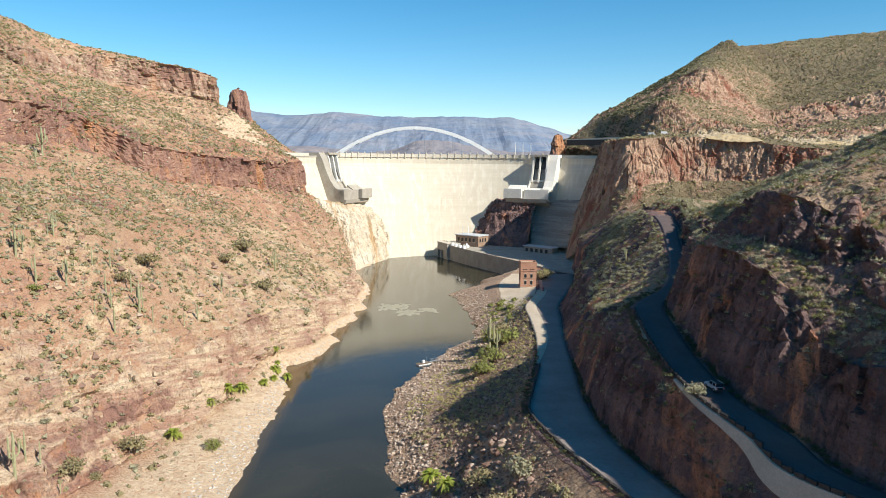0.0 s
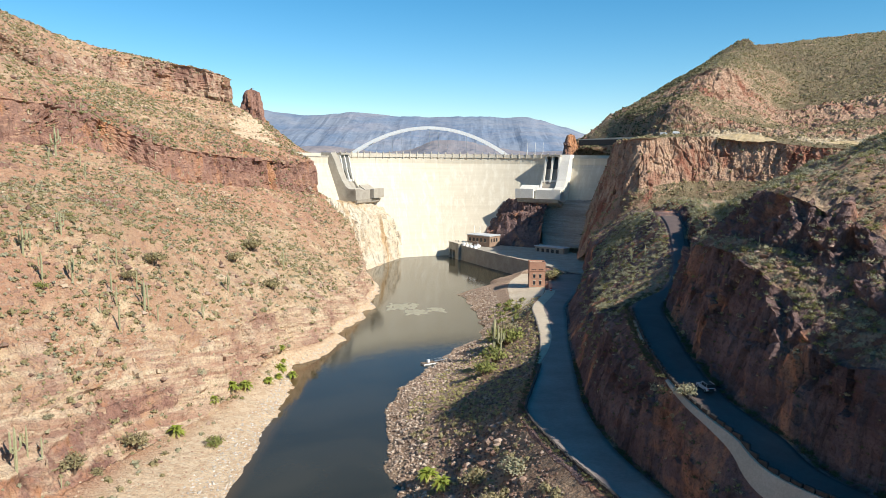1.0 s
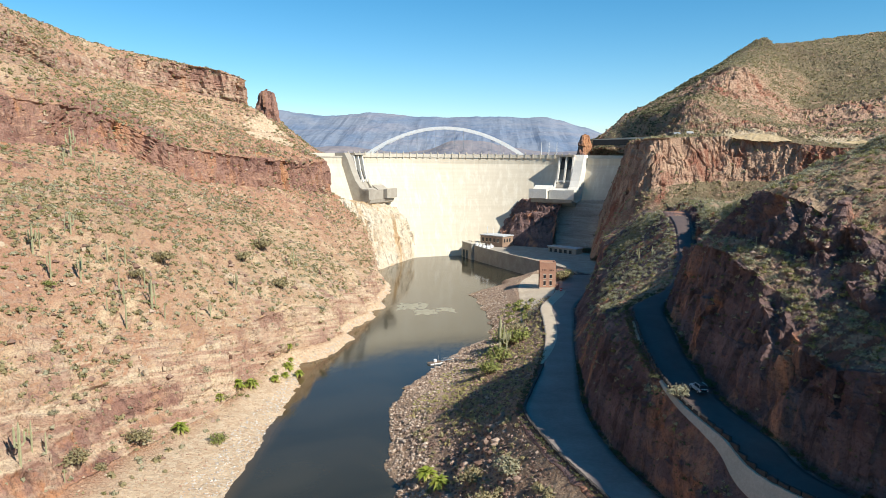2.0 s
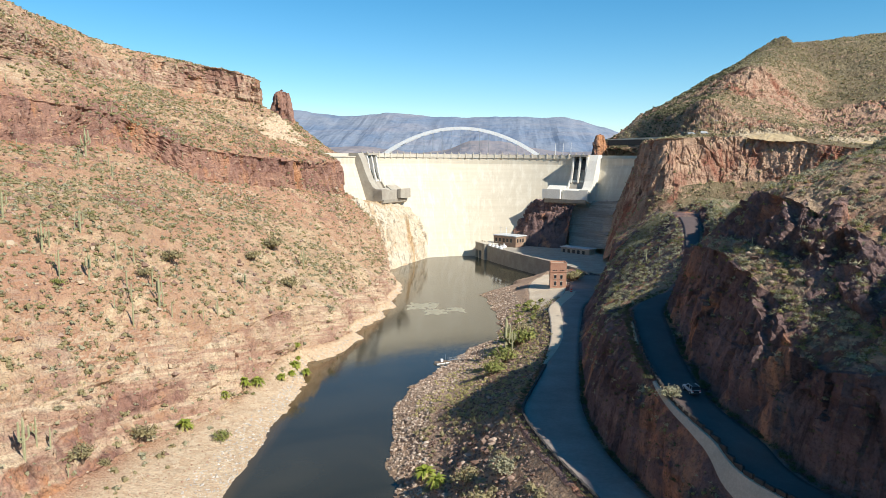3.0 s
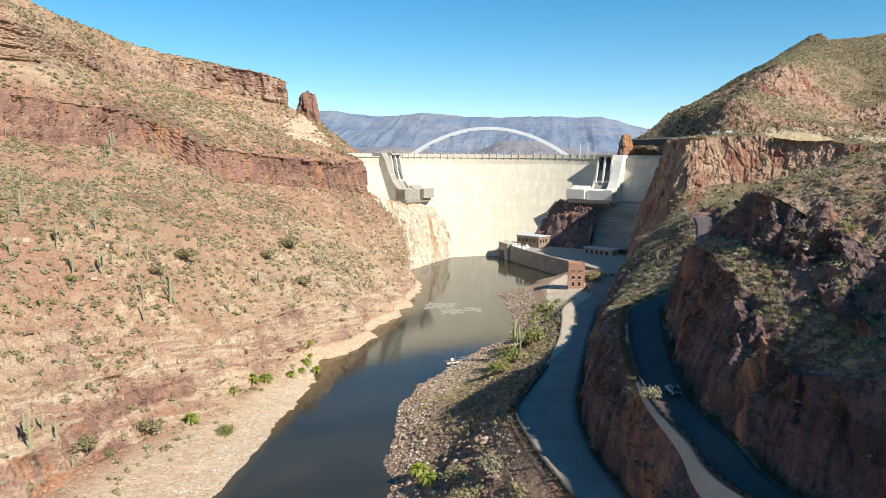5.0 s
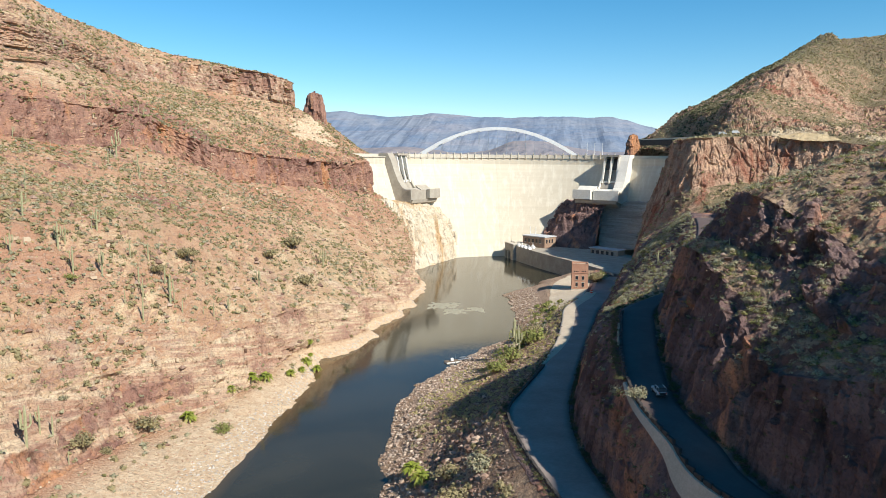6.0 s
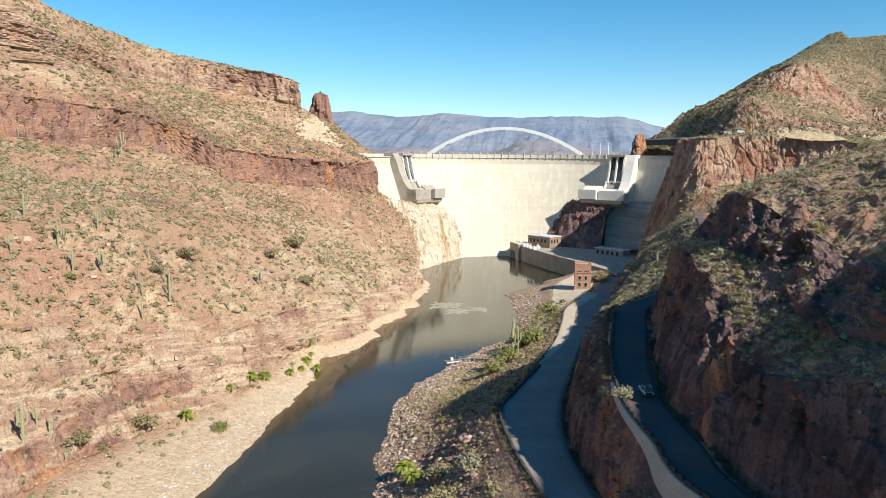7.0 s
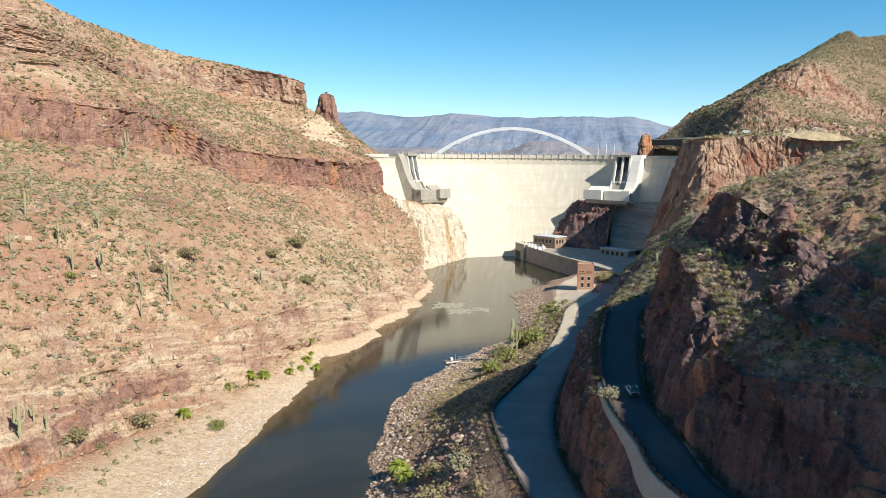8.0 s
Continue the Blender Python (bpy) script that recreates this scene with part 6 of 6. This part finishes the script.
scrub("ditch_brush", roadside(high_b, 96, 232, 1.3, 420, 0.9), 0.4, 1.2, 70, M_DARKSCRUB, "dark brush along the foot of the rock cut", leaf=0.12)
scrub("ditch_brush", roadside(low_b, 96, 250, 1.0, 420, 0.8), 0.4, 1.1, 70, M_DARKSCRUB, "dark brush in the ditch of the river road", leaf=0.12)
scrub("verge_brush", roadside(low_a, 96, 262, -1.1, 380, 0.8), 0.3, 0.9, 50, M_DARKSCRUB, "dark brush on the outer verge of the river road", leaf=0.13)
faces = lambda p: (p[..., 1] > 98) & (p[..., 1] < 240) & (p[..., 2] > 29) & (p[..., 2] < 70) & (p[..., 0] < 86)
scrub("cut_brush", east.places(1500, faces, -1.0), 0.2, 1.0, 40, M_DARKSCRUB, "dark tufts rooted in the rock cut", leaf=0.14)
scrub("verge_brush", roadside(high_a, 150, 225, -1.1, 260, 0.8), 0.3, 1.0, 60, M_DARKSCRUB, "dark brush on the outer verge of the high road", leaf=0.12)


# ---------------------------------------------------------------- saguaros


def saguaro(height, arms, salt):
    """A fluted column with upturned arms."""
    r = random.Random(salt)
    t = thing("saguaro", (0, 0, 0), 0, "tall ribbed green saguaro cactus on the slope", "cactus", "saguaros")
    wide = 0.20 + 0.010 * height

    def stem(name, points, radii):
        bm = bmesh.new()
        tube(bm, points, radii, 14)
        for i, v in enumerate(list(bm.verts)):
            if i % 2:
                ring = i // 14
                c = Vector(points[min(ring, len(points) - 1)])
                v.co = c + (v.co - c) * 0.8
        part(name, bm, M_CACTUS, t)

    zs = np.linspace(-0.6, height, 9)
    stem("trunk", [(0.03 * z * r.uniform(-0.3, 0.3), 0.0, z) for z in zs[:-1]] + [(0, 0, height)], [wide * k for k in (0.85, 0.9, 1, 1.05, 1.05, 1, 0.95, 0.8, 0.3)])
    for k in range(arms):
        a = r.uniform(0, 6.28)
        z0, up, out = height * r.uniform(0.38, 0.6), height * r.uniform(0.18, 0.4), r.uniform(0.8, 1.3)
        c, s_ = math.cos(a), math.sin(a)
        stem("arm", [(c * 0.1, s_ * 0.1, z0), (c * out * 0.6, s_ * out * 0.6, z0 + 0.05), (c * out, s_ * out, z0 + 0.5), (c * out, s_ * out, z0 + up * 0.6), (c * out, s_ * out, z0 + up), (c * out, s_ * out, z0 + up + 0.2)],
             [wide * q for q in (0.55, 0.6, 0.68, 0.7, 0.6, 0.2)])
    return t


kinds = [saguaro(8.0, 0, 1), saguaro(9.0, 2, 2), saguaro(8.0, 3, 3), saguaro(10.0, 1, 4), saguaro(8.0, 5, 5)]
SAG_NEAR = [(-99.1, 160.9, 10.8, 4), (-100.8, 168.2, 8.2, 3), (-97.8, 169.2, 6.2, 0), (-92.8, 168.2, 5.2, 0), (-124.3, 218.8, 9.1, 1),
            (-120.0, 228.3, 9.2, 2), (-120.2, 246.1, 8.6, 0), (-111.6, 236.8, 10.4, 0), (-109.2, 235.1, 9.3, 3), (-109.8, 224.9, 6.8, 0),
            (-104.7, 227.1, 11.0, 0), (-108.7, 249.5, 9.5, 0), (-103.6, 243.7, 12.0, 1), (-103.4, 246.1, 7.4, 0), (-99.5, 244.7, 7.6, 0),
            (-95.4, 253.0, 4.7, 0), (-93.1, 256.7, 7.4, 0), (-91.7, 267.1, 4.5, 4), (-93.0, 301.0, 7.5, 2), (-90.2, 303.3, 5.0, 0), (-107.0, 300.0, 6.5, 0)]
SAG_FAR = [(-89.1, 382.3, 8.1, 4), (-132.0, 244.6, 7.4, 2), (-133.3, 243.3, 5.7, 0), (-132.4, 223.0, 8.6, 2), (-132.4, 226.8, 7.0, 1), (-117.7, 254.0, 8.8, 0),
           (-210.4, 383.7, 11.6, 4), (-196.3, 381.6, 10.0, 0), (-210.5, 378.2, 7.4, 0), (-246.8, 546.9, 7.5, 0), (-254.4, 599.6, 6.1, 1),
           (-192.6, 379.8, 6.0, 0), (-135.2, 204.2, 6.4, 2), (-148.1, 227.0, 9.3, 1), (-174.3, 262.7, 10.7, 3), (-109.7, 447.3, 5.1, 0),
           (-112.8, 324.2, 3.8, 0), (-146.1, 315.3, 4.3, 0), (-91.5, 575.6, 4.6, 0), (-139.7, 480.1, 4.7, 0)]
SAG_EAST = [(80.6, 315.4, 6.1, 1), (83.7, 304.4, 5.4, 0), (71.8, 160.4, 3.4, 0), (20.5, 300.0, 12.0, 4), (23.0, 292.0, 9.0, 2), (79.9, 311.5, 7.6, 0), (22.3, 350.0, 6.5, 1)]
belt = west.places(44, lambda p: (p[..., 2] > 75) & (p[..., 2] < 160) & (p[..., 1] > 330) & (p[..., 1] < 620) & (p[..., 0] > -330))
SAG_FAR += [(x, y, 4.2 + (i * 7 % 10) * 0.42, (0, 0, 1)[i % 3]) for i, (x, y, z) in enumerate(belt)]
BASE_H = (8.0, 9.0, 8.0, 10.0, 8.0)
used = set()
for land, places in ((west, SAG_NEAR), (west, SAG_FAR), (east, SAG_EAST)):
    for x, y, h, k in places:
        s = h / BASE_H[k]
        m = pose(x, y, land.drop(x, y) - 0.3, 0, 0, (x * 37 + y * 11) % 360) @ Matrix.Diagonal((s, s, s, 1))
        if k in used:
            copy_thing(kinds[k], m)
        else:
            used.add(k)
            kinds[k].matrix_basis = m


# ---------------------------------------------------------------- palms and single shrubs


def crown_mesh(blades, salt, length=1.0, arch=0.5, width=0.1, lift=0.2):
    """Arching pointed leaves radiating from one point."""
    r = np.random.default_rng(salt)
    v, fc = [], []
    for k in range(blades):
        a, e, L = r.uniform(0, 6.28), r.uniform(-0.15, 1.3), length * r.uniform(0.7, 1.05)
        d = np.array((math.cos(a) * math.cos(e), math.sin(a) * math.cos(e), math.sin(e)))
        side = np.array((-math.sin(a), math.cos(a), 0)) * width * L
        pts = [np.array((0, 0, lift)) + d * L * q - np.array((0, 0, arch * L * q * q)) for q in (0.05, 0.4, 0.75, 1.0)]
        i = len(v)
        for q, wd in zip(pts[:3], (0.4, 1.0, 0.7)):
            v += [q - side * wd, q + side * wd]
        v.append(pts[3])
        fc += [(i, i + 1, i + 3, i + 2), (i + 2, i + 3, i + 5, i + 4), (i + 4, i + 5, i + 6)]
    return v, fc


def palm(salt):
    t = thing("palm", (0, 0, 0), 0, "bushy bright green wild palm at the foot of the bluff", "palm", "palms along the shore")
    bm = bmesh.new()
    tube(bm, [(0, 0, -0.5), (0.03, 0, 0.4), (0, 0, 0.9)], [0.22, 0.18, 0.14], 8)
    part("trunk", bm, M_WOOD, t)
    v, fc = crown_mesh(70, salt, 1.5, 0.55, 0.13, 0.9)
    mesh_object("crown", v, fc, M_PALM, t)
    v, fc = crown_mesh(26, salt + 9, 1.1, 0.9, 0.14, 0.6)
    mesh_object("dead_skirt", v, fc, M_GRASS, t, "dry straw-coloured hanging leaves")
    return t


def shrub(salt, material, label):
    t = thing("shrub", (0, 0, 0), 0, label, "shrub", "single shrubs")
    bm = bmesh.new()
    for k in range(5):
        a = k * 1.3 + salt
        tube(bm, [(0, 0, -0.3), (math.cos(a) * 0.3, math.sin(a) * 0.3, 0.5), (math.cos(a) * 0.6, math.sin(a) * 0.6, 1.1)], [0.07, 0.05, 0.02], 5)
    part("stem", bm, M_WOOD, t)
    c = np.array([(math.cos(k * 2.4 + salt) * 0.55 * (k % 3) / 2, math.sin(k * 2.4 + salt) * 0.55 * (k % 3) / 2, 0.25 + 0.35 * ((k * 7) % 5) / 5) for k in range(9)])
    tri = leaf_cloud(c, np.full(9, 0.6), 60, 1.0, 0.16)
    mesh_object("crown", tri.reshape(-1, 3), np.arange(len(tri) * 3).reshape(-1, 3), material, t)
    return t


first_palm, second_palm = palm(3), palm(8)
PALMS = [(-72.6, 308.7, 1.5), (-70.5, 303.5, 1.2), (-69.6, 294.9, 1.3), (-67.3, 282.2, 1.0), (-68.9, 273.9, 1.0), (-76.9, 253.8, 1.5), (-73.8, 259.0, 1.2), (-78.7, 238.4, 1.2), (-81.8, 212.7, 1.2), (-63.6, 290.7, 1.2)]
for i, (x, y, s) in enumerate(PALMS):
    s *= 1.15
    m = pose(x, y, west.drop(x, y) - 0.1, 0, 0, i * 67) @ Matrix.Diagonal((s, s, s, 1))
    src = (first_palm, second_palm)[i % 2]
    if i < 2:
        src.matrix_basis = m
    else:
        copy_thing(src, m)
for x, y, s in ((-2.5, 187.0, 1.5), (1.5, 178.0, 1.4)):
    copy_thing(first_palm, pose(x, y, east.drop(x, y) - 0.1, 0, 0, x * 50) @ Matrix.Diagonal((s, s, s, 1)))

olive = shrub(1, M_SCRUB, "rounded olive desert shrub")
sage = shrub(4, M_SAGE, "loose grey-green desert shrub")
lush = shrub(7, M_GREEN, "dense green shrub near the water")
SHRUBS_W = [(-123.3, 215.6, 2.6, 2), (-102.5, 180.2, 1.8, 1), (-90.7, 181.8, 2.4, 0), (-93.1, 175.1, 1.9, 0), (-88.8, 200.1, 2.0, 0), (-69.1, 212.2, 1.4, 2),
            (-84.4, 240.8, 1.7, 1), (-113.6, 275.8, 2.4, 0), (-112.3, 250.3, 1.6, 0), (-103.0, 371.5, 3.0, 0), (-100.7, 334.0, 2.2, 0), (-67.1, 349.2, 2.2, 1), (-83.1, 336.1, 2.4, 0)]
SHRUBS_E = [(19.1, 160.1, 2.3, 1), (10.0, 168.0, 1.7, 0), (14.0, 150.0, 1.9, 0), (24.0, 318.0, 3.6, 2), (27.0, 306.0, 3.0, 2), (20.0, 276.0, 2.6, 2), (27.0, 334.0, 3.2, 0),
            (31.0, 345.0, 2.6, 1), (15.0, 262.0, 2.2, 2), (66.0, 476.0, 3.2, 0), (69.0, 484.0, 2.6, 2), (63.0, 486.0, 2.2, 1), (51.2, 141.0, 1.6, 1)]
used = set()
for land, places in ((west, SHRUBS_W), (east, SHRUBS_E)):
    for x, y, s, k in places:
        m = pose(x, y, land.drop(x, y) - 0.1, 0, 0, (x * 31 + y) % 360) @ Matrix.Diagonal((s, s, s * 0.9, 1))
        src = (olive, sage, lush)[k]
        if k in used:
            copy_thing(src, m)
        else:
            used.add(k)
            src.matrix_basis = m
